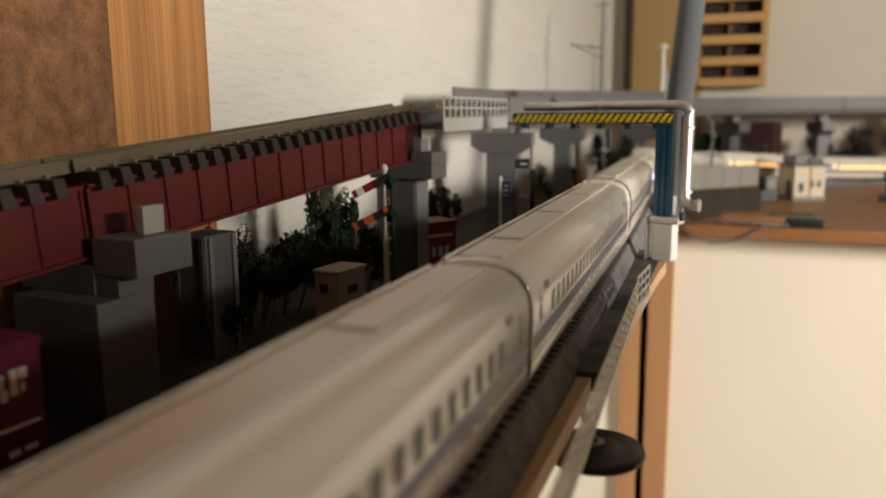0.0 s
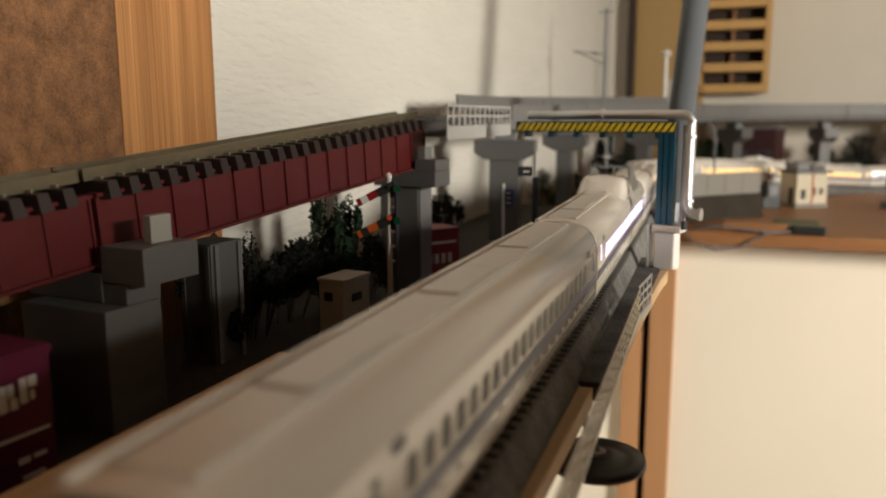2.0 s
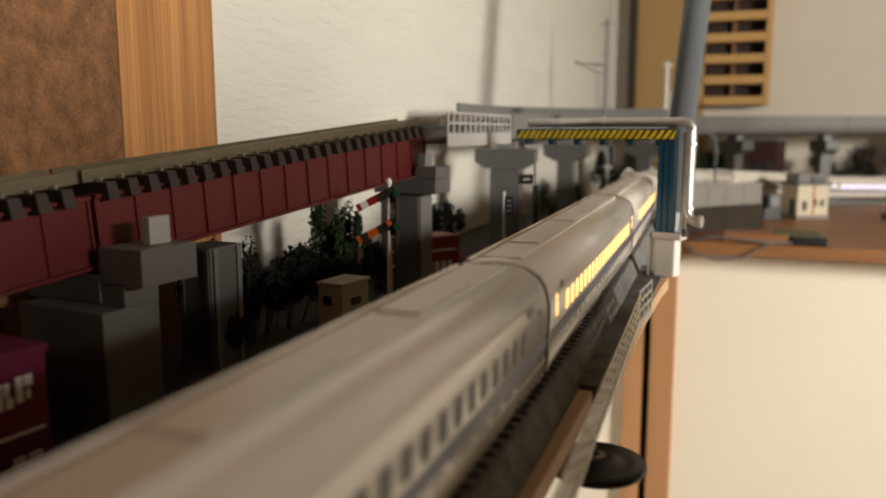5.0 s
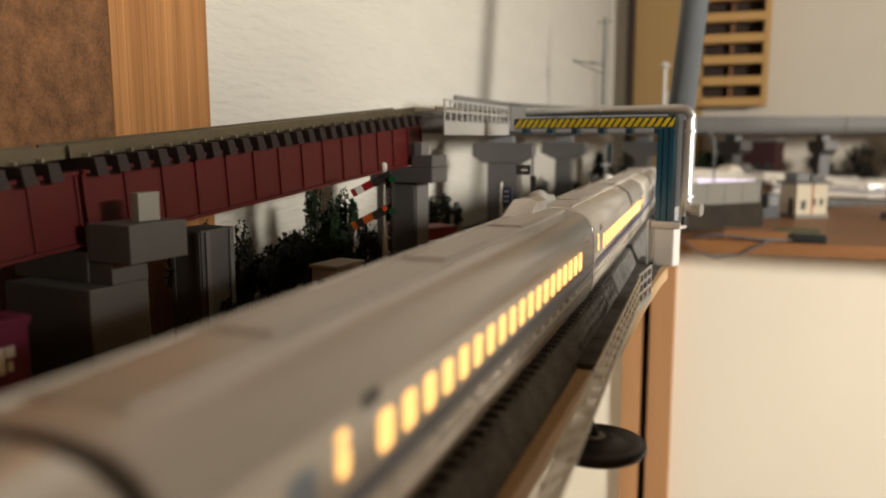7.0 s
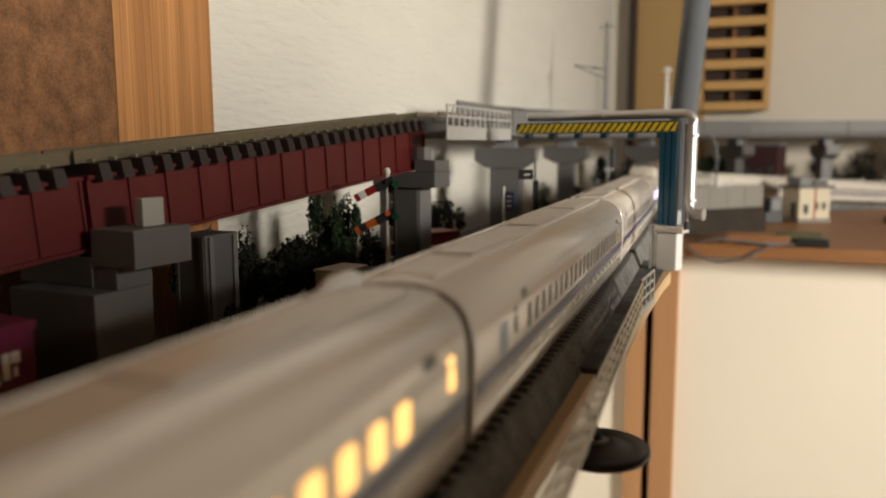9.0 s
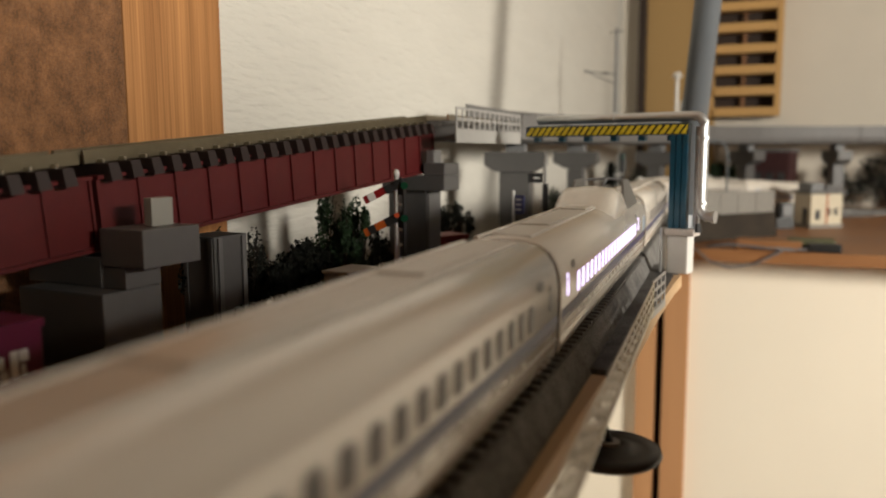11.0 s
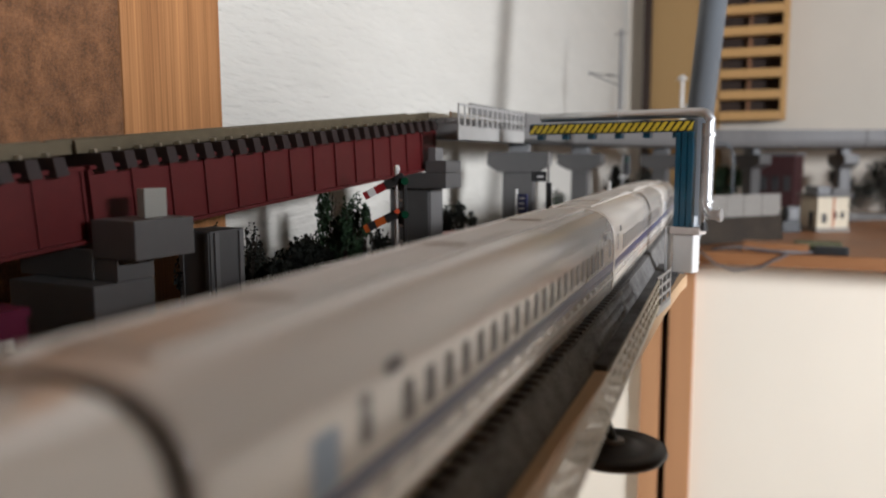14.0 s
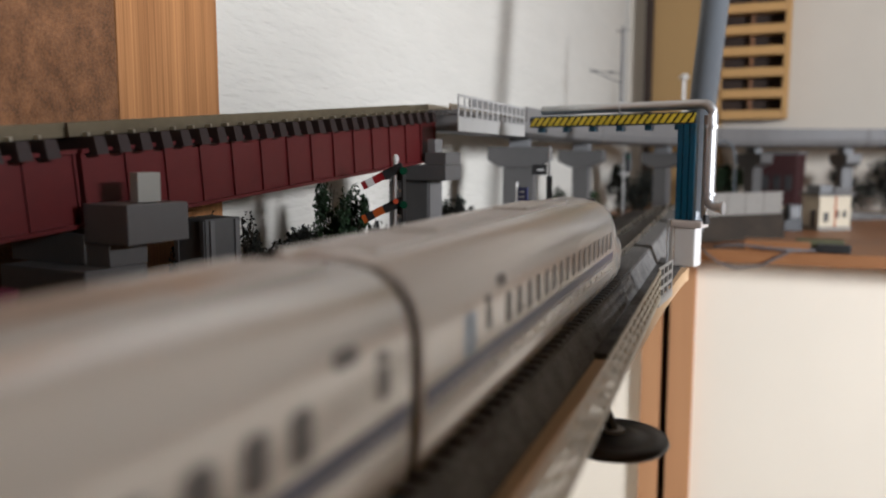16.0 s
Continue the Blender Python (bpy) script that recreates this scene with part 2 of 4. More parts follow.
# far wall: dark post, tan panel, slatted frame
for name, x0, x1, deep, material, label in (("dark_post", -0.0505, -0.0445, 0.012, M_DARK, "dark brown narrow post on the far wall"),
                                            ("tan_panel", -0.0443, 0.0115, 0.006, M_TAN, "tan wooden panel on the far wall")):
    o = tagged(link(name, cbox(x0, x1, FS - deep, FS, -0.02, 0.90), material), label, "wall panel", kind="structure")
    o.matrix_basis = FAR


def slatted_frame():
    root = tagged(empty("slatted_screen", far(0.0108, FS - 0.026, 0.0622)), "yellow pine slatted screen hung on the wall", "screen")
    part("stile", cbox(0.0452, 0.0500, 0.004, 0.022, 0, 0.26, 0.0006), M_SLAT, root)
    part("stile", cbox(-0.0045, 0.0, 0.004, 0.022, 0, 0.26, 0.0006), M_SLAT, root)
    part("centre_bar", cbox(0.0205, 0.0235, 0.0125, 0.0178, 0, 0.26), M_BOARD, root)
    part("backing", cbox(0.0, 0.0452, 0.018, 0.024, 0, 0.26), M_DARK, root, "dark backing behind the slats")
    for i in range(15):
        z = 0.0002 + i * 0.0164
        part("slat", cbox(0.0002, 0.0450, 0.002, 0.0165, z, z + 0.0068, 0.0008), M_SLAT, root)
    return root


slatted_frame()

# ---------------------------------------------------------------- boards of the layout
GZ = -0.018      # lower ground under the bridge
BZ = -0.0085     # board under the near track
FZ = -0.0095     # far board in the small plan
ZB = EZ + (FZ - EZ) * K
YB = EY + (0.3845 - EY) * K      # front edge of the far board
tagged(link("ground", cbox(WX, -0.0210, -0.30, YB - 0.0005, GZ - 0.012, GZ), M_GROUND), "dark brown scenery soil under the girder bridge", "ground", kind="structure")
tagged(link("track_board", cbox(-0.0600, 0.0152, -2.30, 0.1555, -0.0125, BZ, 0.0004), M_PLY), "pale plywood board carrying the near track", "board")
for x1, y0, y1 in ((0.0168, 0.1558, 0.3100), (0.0045, 0.3104, YB - 0.0005)):
    tagged(link("ballast_plate", cbox(-0.0400, x1, y0, y1, -0.0115, BZ + 0.001), M_BALLD), "dark gravel covered base plate beside the track", "base plate", "base plates")
edging = bmesh.new()
loft(edging, [[(x, y, z) for x, z in ((0.0170, -0.0118), (0.0170, top), (0.0178 + bulge, top), (0.0178 + bulge, -0.0118))] for y, top, bulge in ((0.1600, -0.0080, 0.0), (0.2300, -0.0080, 0.0), (0.2700, -0.0078, 0.0008), (0.2860, -0.0076, 0.0018))])
tagged(link("board_edging", edging, M_PLY), "pale curved plywood edging beside the base plate", "edging")
tagged(link("corner_board", cbox(WX, 2.04, YB, FY, ZB - 0.0085, ZB, 0.0006), M_WOOD), "orange-brown wooden table board of the layout", "table board")

# cabinet doors below the far board
DY = 0.402


def cabinet():
    root = tagged(empty("cabinet", FAR), "cream panelled cabinet with orange wooden stiles under the table", "cabinet")
    z0, z1 = -0.48, FZ - 0.0059
    part("door_panel", cbox(0.0150, 0.70, DY + 0.006, DY + 0.014, z0, z1), M_PANEL, root, "plain cream door panel")
    part("door_panel", cbox(-0.065, -0.0075, DY + 0.006, DY + 0.014, z0, z1), M_PANEL, root, "plain cream door panel")
    part("stile", cbox(0.0032, 0.0150, DY, DY + 0.016, z0, z1, 0.0006), M_WOODV, root)
    part("stile", cbox(-0.0100, -0.0005, DY + 0.001, DY + 0.016, z0, z1, 0.0006), M_WOODV, root)
    part("gap_strip", cbox(-0.0005, 0.0032, DY + 0.010, DY + 0.016, z0, z1), M_DARK, root, "dark gap between the stiles")
    return root


cabinet()

# ---------------------------------------------------------------- the train's way
Y0, R0 = 0.520, 0.500
S1, R1 = 1.020, 0.260    # the curve tightens here
BOW = 0.060              # slight left-hand bow of the near stretch


def near_x(y):
    """Sideways place of the near stretch."""
    return -BOW * max(y, 0.0) ** 2


H0 = -math.atan(2 * BOW * Y0)
CX, CY = near_x(Y0) + R0 * math.cos(H0), Y0 - R0 * math.sin(H0)
A1 = H0 + (S1 - Y0) / R0
DX, DY1 = CX - (R0 - R1) * math.cos(A1), CY + (R0 - R1) * math.sin(A1)


def way(s):
    """Place and heading (degrees right of +y) on the track at s metres; s is y on the near stretch."""
    if s <= Y0:
        return near_x(s), s, math.degrees(math.atan((near_x(s + 0.001) - near_x(s - 0.001)) / 0.002))
    if s <= S1:
        a = H0 + (s - Y0) / R0
        return CX - R0 * math.cos(a), CY + R0 * math.sin(a), math.degrees(a)
    a = min(A1 + (s - S1) / R1, math.pi / 2)
    e = max(s - S1 - R1 * (math.pi / 2 - A1), 0)
    return DX - R1 * math.cos(a) + e, DY1 + R1 * math.sin(a), math.degrees(a)


def rail_z(s):
    """Height of the rail tops: the track drops towards the far board."""
    return -0.054 * max(min(s, 1.0) - 0.30, 0.0) ** 2


def sweep(bm, route, s0, s1, step, profile, height=None):
    n = max(2, int((s1 - s0) / step) + 1)
    secs = []
    for i in range(n):
        at = s0 + (s1 - s0) * i / (n - 1)
        x, y, h = route(at)[:3]
        dz = height(at) if height else 0.0
        c, s = math.cos(radians(h)), math.sin(radians(h))
        secs.append([(x + px * c, y - px * s, pz + dz) for px, pz in profile])
    return loft(bm, secs)


def route_pose(route, s, dx=0.0, z=0.0):
    x, y, h = route(s)
    c, sn = math.cos(radians(h)), math.sin(radians(h))
    return pose(x + dx * c, y - dx * sn, z, 0, 0, -h)


def track():
    root = tagged(empty("railway_track"), "grey ballasted model track with steel rails and dark sleepers", "track")
    zb = BZ + 0.0002
    part("embankment", sweep(bmesh.new(), way, YB + 0.001, 2.45, 0.02, [(-0.0200, -0.034), (-0.0135, -0.0078), (0.0135, -0.0078), (0.0160, -0.034)], rail_z), M_BALLD, root, "dark gravel embankment")
    part("roadbed", sweep(bmesh.new(), way, -2.30, 2.45, 0.012, [(-0.0140, zb - 0.0015), (-0.0110, -0.0024), (0.0110, -0.0024), (0.0142, zb - 0.0012)], rail_z), M_BALLAST, root, "speckled grey ballast roadbed")
    for sx in (-1, 1):
        x0 = sx * 0.0045
        part("rail", sweep(bmesh.new(), way, -2.30, 2.45, 0.012, [(x0 - 0.0004, -0.0024), (x0 - 0.0004, 0.0), (x0 + 0.0004, 0.0), (x0 + 0.0004, -0.0024)], rail_z), M_RAIL, root)
    tie = None
    s = 0.0
    while s < 0.60:
        if tie is None:
            tie = part("sleeper", cbox(-0.0104, 0.0106, -0.00090, 0.00090, -0.0034, -0.0018, 0.0002), M_SLEEP, root)
            tie.matrix_basis = route_pose(way, s, 0, rail_z(s))
        else:
            o = new("sleeper", tie.data)
            o.parent = root
            o.matrix_basis = route_pose(way, s, 0, rail_z(s))
        s += 0.0037
    return root


track()


# barrier wall on the near side of the far curve
def barrier():
    root = tagged(empty("barrier_wall"), "plain grey concrete barrier wall beside the far curve", "barrier")
    foot, top = -0.0140, 0.0020

    def edge(u):
        """Place along the barrier, running outwards from the gantry side."""
        return -0.004 + 0.055 * u + 0.008 * u * u, 0.615 + 0.070 * u, 38.0 + 8 * u
    for i in range(5):
        part("barrier_panel", sweep(bmesh.new(), edge, i / 5, i / 5 + 0.195, 0.1, [(0, foot), (0, top), (0.0018, top), (0.0018, foot)]), M_CONC, root)
    part("riser", sweep(bmesh.new(), edge, 0.0, 0.995, 0.1, [(-0.0030, ZB), (-0.0012, foot - 0.0002), (0.0030, foot - 0.0002), (0.0060, ZB)]), M_GROUND, root, "dark soil bank under the barrier")
    part("coping", sweep(bmesh.new(), edge, 0.0, 0.995, 0.1, [(-0.0006, top + 0.0001), (-0.0006, top + 0.0010), (0.0024, top + 0.0010), (0.0024, top + 0.0001)]), M_CONC, root)


barrier()

# ---------------------------------------------------------------- girder bridge
GH, GP = 5.25, 4.75      # heading to the right and climb, degrees
G0 = pose(-0.0800, 0.268, 0.0275) @ pose(0, 0, 0, 0, 0, -GH) @ pose(0, 0, 0, GP)
# local: y runs back towards the camera side as negative, z=0 girder foot


def girder_span(name, y0, y1):
    root = tagged(empty(name, G0), "oxide red plate girder span with brown sleepers and rails", "bridge", group="girder spans")
    h = 0.0155
    for x in (-0.0070, 0.0060):
        bm = bmesh.new()
        box(bm, x, x + 0.001, y0, y1, 0.0008, h - 0.0008)
        part("web", bm, M_GIRDER, root)
        part("flange", cbox(x - 0.0012, x + 0.0022, y0, y1, 0, 0.0008), M_GIRDER, root)
        part("flange", cbox(x - 0.0012, x + 0.0022, y0, y1, h - 0.0008, h), M_GIRDER, root)
        n = round((y1 - y0) / 0.0113)
        first = None
        for i in range(n + 1):
            yy = y0 + 0.0003 + (y1 - y0 - 0.0006) * i / n
            sx = 1 if x > 0 else -1
            xa = x + 0.001 if sx > 0 else x - 0.0006
            if first is None:
                first = part("stiffener", cbox(xa, xa + 0.0006, -0.0003, 0.0003, 0.0008, h - 0.0008), M_GIRDER, root)
                first.location = (0, yy, 0)
            else:
                o = new("stiffener", first.data)
                o.parent = root
                o.location = (0, yy, 0)
    n = int((y1 - y0) / 0.0058)
    tie = chair = None
    for i in range(n):
        yy = y0 + 0.003 + i * 0.0058
        if tie is None:
            bm = bmesh.new()
            loft(bm, [[(sx * 0.0106, -w, z), (sx * 0.0106, w, z), (sx * 0.0098, w * 0.86, z2), (sx * 0.0098, -w * 0.86, z2)] for sx, w, z, z2 in ((-1, 0.00145, h - 0.0012, h + 0.0024), (1, 0.00145, h - 0.0012, h + 0.0024))])
            tie = part("sleeper", bm, M_TIE, root)
            tie.location = (0, yy, 0)
        else:
            o = new("sleeper", tie.data)
            o.parent = root
            o.location = (0, yy, 0)
        for sx in (-1, 1):
            if chair is None:
                bm = bmesh.new()
                box(bm, -0.0008, 0.0008, -0.0003, 0.0003, h + 0.0024, h + 0.0032, None, 0.0001)
                chair = part("rail_clip", bm, M_RAIL, root)
                o = chair
            else:
                o = new("rail_clip", chair.data)
                o.parent = root
            o.location = (sx * 0.0062, yy, 0)
    for x in (-0.0045, 0.0045):
        part("rail", cbox(x - 0.00045, x + 0.00045, y0, y1, h + 0.0024, h + 0.0052, 0.0001), M_RAILBROWN, root)
        part("guard_rail", cbox(x * 0.72 - 0.0003, x * 0.72 + 0.0003, y0, y1, h + 0.0024, h + 0.0044), M_RAILBROWN, root)
    part("walkway", cbox(-0.0020, 0.0020, y0, y1, h + 0.0025, h + 0.0034), M_TIE, root)
    return root


girder_span("girder_bridge", -0.1400, 0.0135)
girder_span("girder_bridge", -0.2960, -0.1412)


def bridge_pier():
    """Grey T pier under the girder: the girder lies in the notch behind the raised end of the cap."""
    root = tagged(empty("bridge_pier", pose(-0.0925, 0.1335, GZ, 0, 0, -GH)), "grey plastic T-shaped pier under the red girder", "bridge pier", group="bridge piers")
    f = -GZ
    part("pier_cap", cbox(-0.0120, 0.0105, -0.0080, 0.0075, f + 0.0085, f + 0.0148, 0.0003), M_PIER, root)
    part("pier_cap", cbox(0.0106, 0.0228, -0.0080, 0.0075, f + 0.0130, f + 0.0208, 0.0003), M_PIER, root)
    part("bearing_block", cbox(0.0172, 0.0194, -0.0022, 0.0036, f + 0.0209, f + 0.0268, 0.0002), M_GREYB, root, "pale grey block on the cap")
    part("column", cbox(-0.0080, 0.0172, -0.0135, 0.0015, 0, f + 0.0084, 0.0005), M_PIER, root)
    part("column_head", cbox(0.0108, 0.0172, -0.0078, 0.0015, f + 0.0085, f + 0.0129), M_PIER, root)


bridge_pier()


def end_pier():
    root = tagged(empty("bridge_pier", pose(-0.0720, 0.2735, GZ, 0, 0, -GH)), "grey plastic pier where girder meets concrete deck", "bridge pier", group="bridge piers")
    f = -GZ
    part("pier_cap", cbox(-0.016, 0.0100, -0.0052, 0.0075, f + 0.0215, f + 0.0315 - 0.0044, 0.0003), M_PIER, root)
    part("pier_cap", cbox(0.0015, 0.0100, -0.0050, 0.0072, f + 0.0272, f + 0.0315, 0.0003), M_PIER, root)
    part("bearing_block", cbox(0.0022, 0.0052, -0.004, 0.002, f + 0.0316, f + 0.0362, 0.0002), M_DECK, root)
    part("column", cbox(-0.0140, 0.0022, -0.004, 0.0065, 0, f + 0.0214, 0.0006), M_PIER, root)
    part("column_rib", cbox(0.0023, 0.0029, -0.0035, 0.006, 0, f + 0.0212), M_DECK, root)


end_pier()

# ---------------------------------------------------------------- curved concrete viaduct
VX, VY, VR = -0.0720, 0.2690, 0.262
VL = 0.131      # straight length


def vsize(s):
    """Growth from the near plan to the far corner's size."""
    t = min(max((s - 0.09) / 0.30, 0.0), 1.0)
    return 1 + (K - 1) * t * t * (3 - 2 * t)


def vplan(s):
    k = vsize(s)
    if s <= VL:
        x, y = VX, VY + s
    else:
        a = min((s - VL) / VR, math.pi / 2)
        x = VX + VR - VR * math.cos(a) + max(s - VL - VR * math.pi / 2, 0)
        y = VY + VL + VR * math.sin(a)
    return EX + (x - EX) * k, EY + (y - EY) * k


def vway(s):
    (x0, y0), (x1, y1) = vplan(s - 0.001), vplan(s + 0.001)
    return (x0 + x1) / 2, (y0 + y1) / 2, math.degrees(math.atan2(x1 - x0, y1 - y0))


def vsweep(s0, s1, profile):
    """Viaduct section along its way; the profile's heights are over the deck top."""
    secs = []
    for i in range(12):
        s = s0 + (s1 - s0) * i / 11
        x, y, h = vway(s)
        k = vsize(s)
        c, sn = math.cos(radians(h)), math.sin(radians(h))
        zt = EZ + (VZ - EZ) * k
        secs.append([(x + px * k * c, y - px * k * sn, zt + pz * k) for px, pz in profile])
    return loft(bmesh.new(), secs)


VZ = 0.0455      # deck top


def vdeck(name, s0, s1):
    root = tagged(empty(name), "grey concrete-look viaduct deck with low side walls", "viaduct", group="viaduct decks")
    part("deck", vsweep(s0, s1, [(-0.0130, -0.0045), (-0.0140, -0.001), (-0.0140, 0), (0.0140, 0), (0.0140, -0.001), (0.0130, -0.0045), (0.009, -0.0060), (-0.009, -0.0060)]), M_DECK, root)
    for sx in (-1, 1):
        if s0 < 0.05:
            continue
        x = sx * 0.0135
        top = 0.0122 if sx < 0 and s0 < 0.25 else 0.0070
        part("parapet", vsweep(s0, s1, [(x - 0.0006, 0), (x - 0.0006, top), (x + 0.0006, top), (x + 0.0006, 0)]), M_DECK, root)
    for x in (-0.0045, 0.0045):
        part("rail", vsweep(s0, s1, [(x - 0.0004, 0.0018), (x - 0.0004, 0.0042), (x + 0.0004, 0.0042), (x + 0.0004, 0.0018)]), M_RAIL, root)
    part("ballast", vsweep(s0, s1, [(-0.009, 0), (-0.0075, 0.002), (0.0075, 0.002), (0.009, 0)]), M_BALLAST, root)
    return root


vdeck("viaduct_deck", 0.0155, 0.0875)
for k0 in range(5):
    vdeck("viaduct_deck", 0.088 + k0 * 0.124, 0.088 + (k0 + 1) * 0.124 - 0.0005)


def lattice(name, length, height, cols, rows, material, label, band=0.004, m=None):
    root = tagged(empty(name, m), label, "railing")
    t = 0.0003
    part("lower_band", cbox(-t, t, 0, length, -band, 0, 0.0002), material, root)
    for i in range(rows + 1):
        z = height * i / rows
        part("bar", cbox(-t / 2, t / 2, 0, length, max(z - 0.0004, 0.0001), z + 0.0004), material, root)
    post_o = None
    for i in range(cols + 1):
        if post_o is None:
            post_o = part("post", cbox(-t * 0.6, t * 0.6, 0, 0.0012, 0.0001, height + 0.0004), material, root)
        else:
            o = new("post", post_o.data)
            o.parent = root
            o.location = (0, (length - 0.0012) * i / cols, 0)
    return root


lattice("viaduct_railing", 0.0840, 0.0075, 13, 2, M_LATT, "pale grey openwork railing on the viaduct edge", 0.0048, pose(-0.0570, 0.2650, 0.0436, 0, 0, 0))
lattice("deck_railing", 0.165, 0.0060, 26, 3, M_LATTB, "beige openwork railing panel beside the track board", 0.0012, pose(0.0240, 0.0420, -0.0042, 0, 0, 1.90))
lattice("deck_railing", 0.020, 0.0078, 3, 3, M_LATT, "pale grey openwork railing end section", 0.0018, pose(0.0180, 0.2075, -0.0058, 0, 0, -4))


def viaduct_pier(s, w, depth=0.010, capw=0.0135):
    k = vsize(s)
    ztop = EZ + (VZ - 0.0060 - EZ) * k
    x, y, h = vway(s)
    foot = GZ if y < YB else ZB
    root = tagged(empty("viaduct_pier", pose(x, y, foot, 0, 0, -h)), "grey plastic T-shaped pier under the viaduct deck", "bridge pier", group="viaduct piers")
    top = ztop - foot - 0.0044 * k
    w, depth, capw = w * k, depth * k, capw * k
    secs = [[(sx * q, sy * depth / 2, top - dz * k) for sx, sy in ((-1, -1), (1, -1), (1, 1), (-1, 1))] for q, dz in ((w, 0.0100), (capw, 0.0065), (capw, 0.0))]
    part("pier_cap", loft(bmesh.new(), secs), M_PIER, root)
    part("column", cbox(-w * 0.8, w * 0.8, -depth * 0.4, depth * 0.4, 0, top - 0.0100 * k - 0.0001, 0.0005), M_PIER, root)
    part("bearing", cbox(-0.005 * k, 0.005 * k, -0.003 * k, 0.003 * k, top + 0.0001, top + 0.0043 * k), M_MAST, root)


viaduct_pier(0.126, 0.0098, 0.012, 0.0155)
for s in (0.215, 0.300, 0.380, 0.450, 0.520, 0.600):
    viaduct_pier(s, 0.0060)


def catenary_mast(m):
    root = tagged(empty("catenary_mast", m), "dark grey overhead line mast with bracket arm", "mast", group="catenary masts")
    part("pole", cyl(bmesh.new(), (0, 0, 0), (0, 0, 0.0660), 0.0011, 0.0008, 8), M_MAST, root)
    part("cap_beam", cbox(-0.0045, 0.0045, -0.0004, 0.0004, 0.0630, 0.0637), M_MAST, root)
    bm = bmesh.new()
    cyl(bm, (0, 0, 0.0375), (-0.0215, 0, 0.0410), 0.0004, None, 6)
    cyl(bm, (0, 0, 0.0315), (-0.0215, 0, 0.0410), 0.0004, None, 6)
    cyl(bm, (-0.0215, 0, 0.0395), (-0.0215, 0, 0.0423), 0.0004, None, 6)
    part("bracket_arm", bm, M_MAST, root)
    part("insulator", cyl(bmesh.new(), (-0.0055, 0, 0.0384), (-0.0090, 0, 0.0390), 0.0008, None, 8), M_DECK, root)


catenary_mast(far(-0.0400, 0.5070, VZ, -18, 1.30))
catenary_mast(far(0.2600, VY + VL + VR - 0.010, VZ, -90))


def white_signal_post(m):
    root = tagged(empty("signal_post", m), "white three-lamp signal post on the viaduct", "signal")
    part("pole", cyl(bmesh.new(), (0, 0, 0), (0, 0, 0.0420), 0.0013, 0.0010, 8), M_WHITE, root)
    part("head", cyl(bmesh.new(), (0, 0, 0.0405), (0, 0, 0.0435), 0.0040, 0.0015, 10), M_WHITE, root)
    part("ladder", cbox(0.0022, 0.0050, -0.0006, 0.0006, 0, 0.0240), M_LATT, root)


white_signal_post(far(-0.0085, 0.5740, VZ))

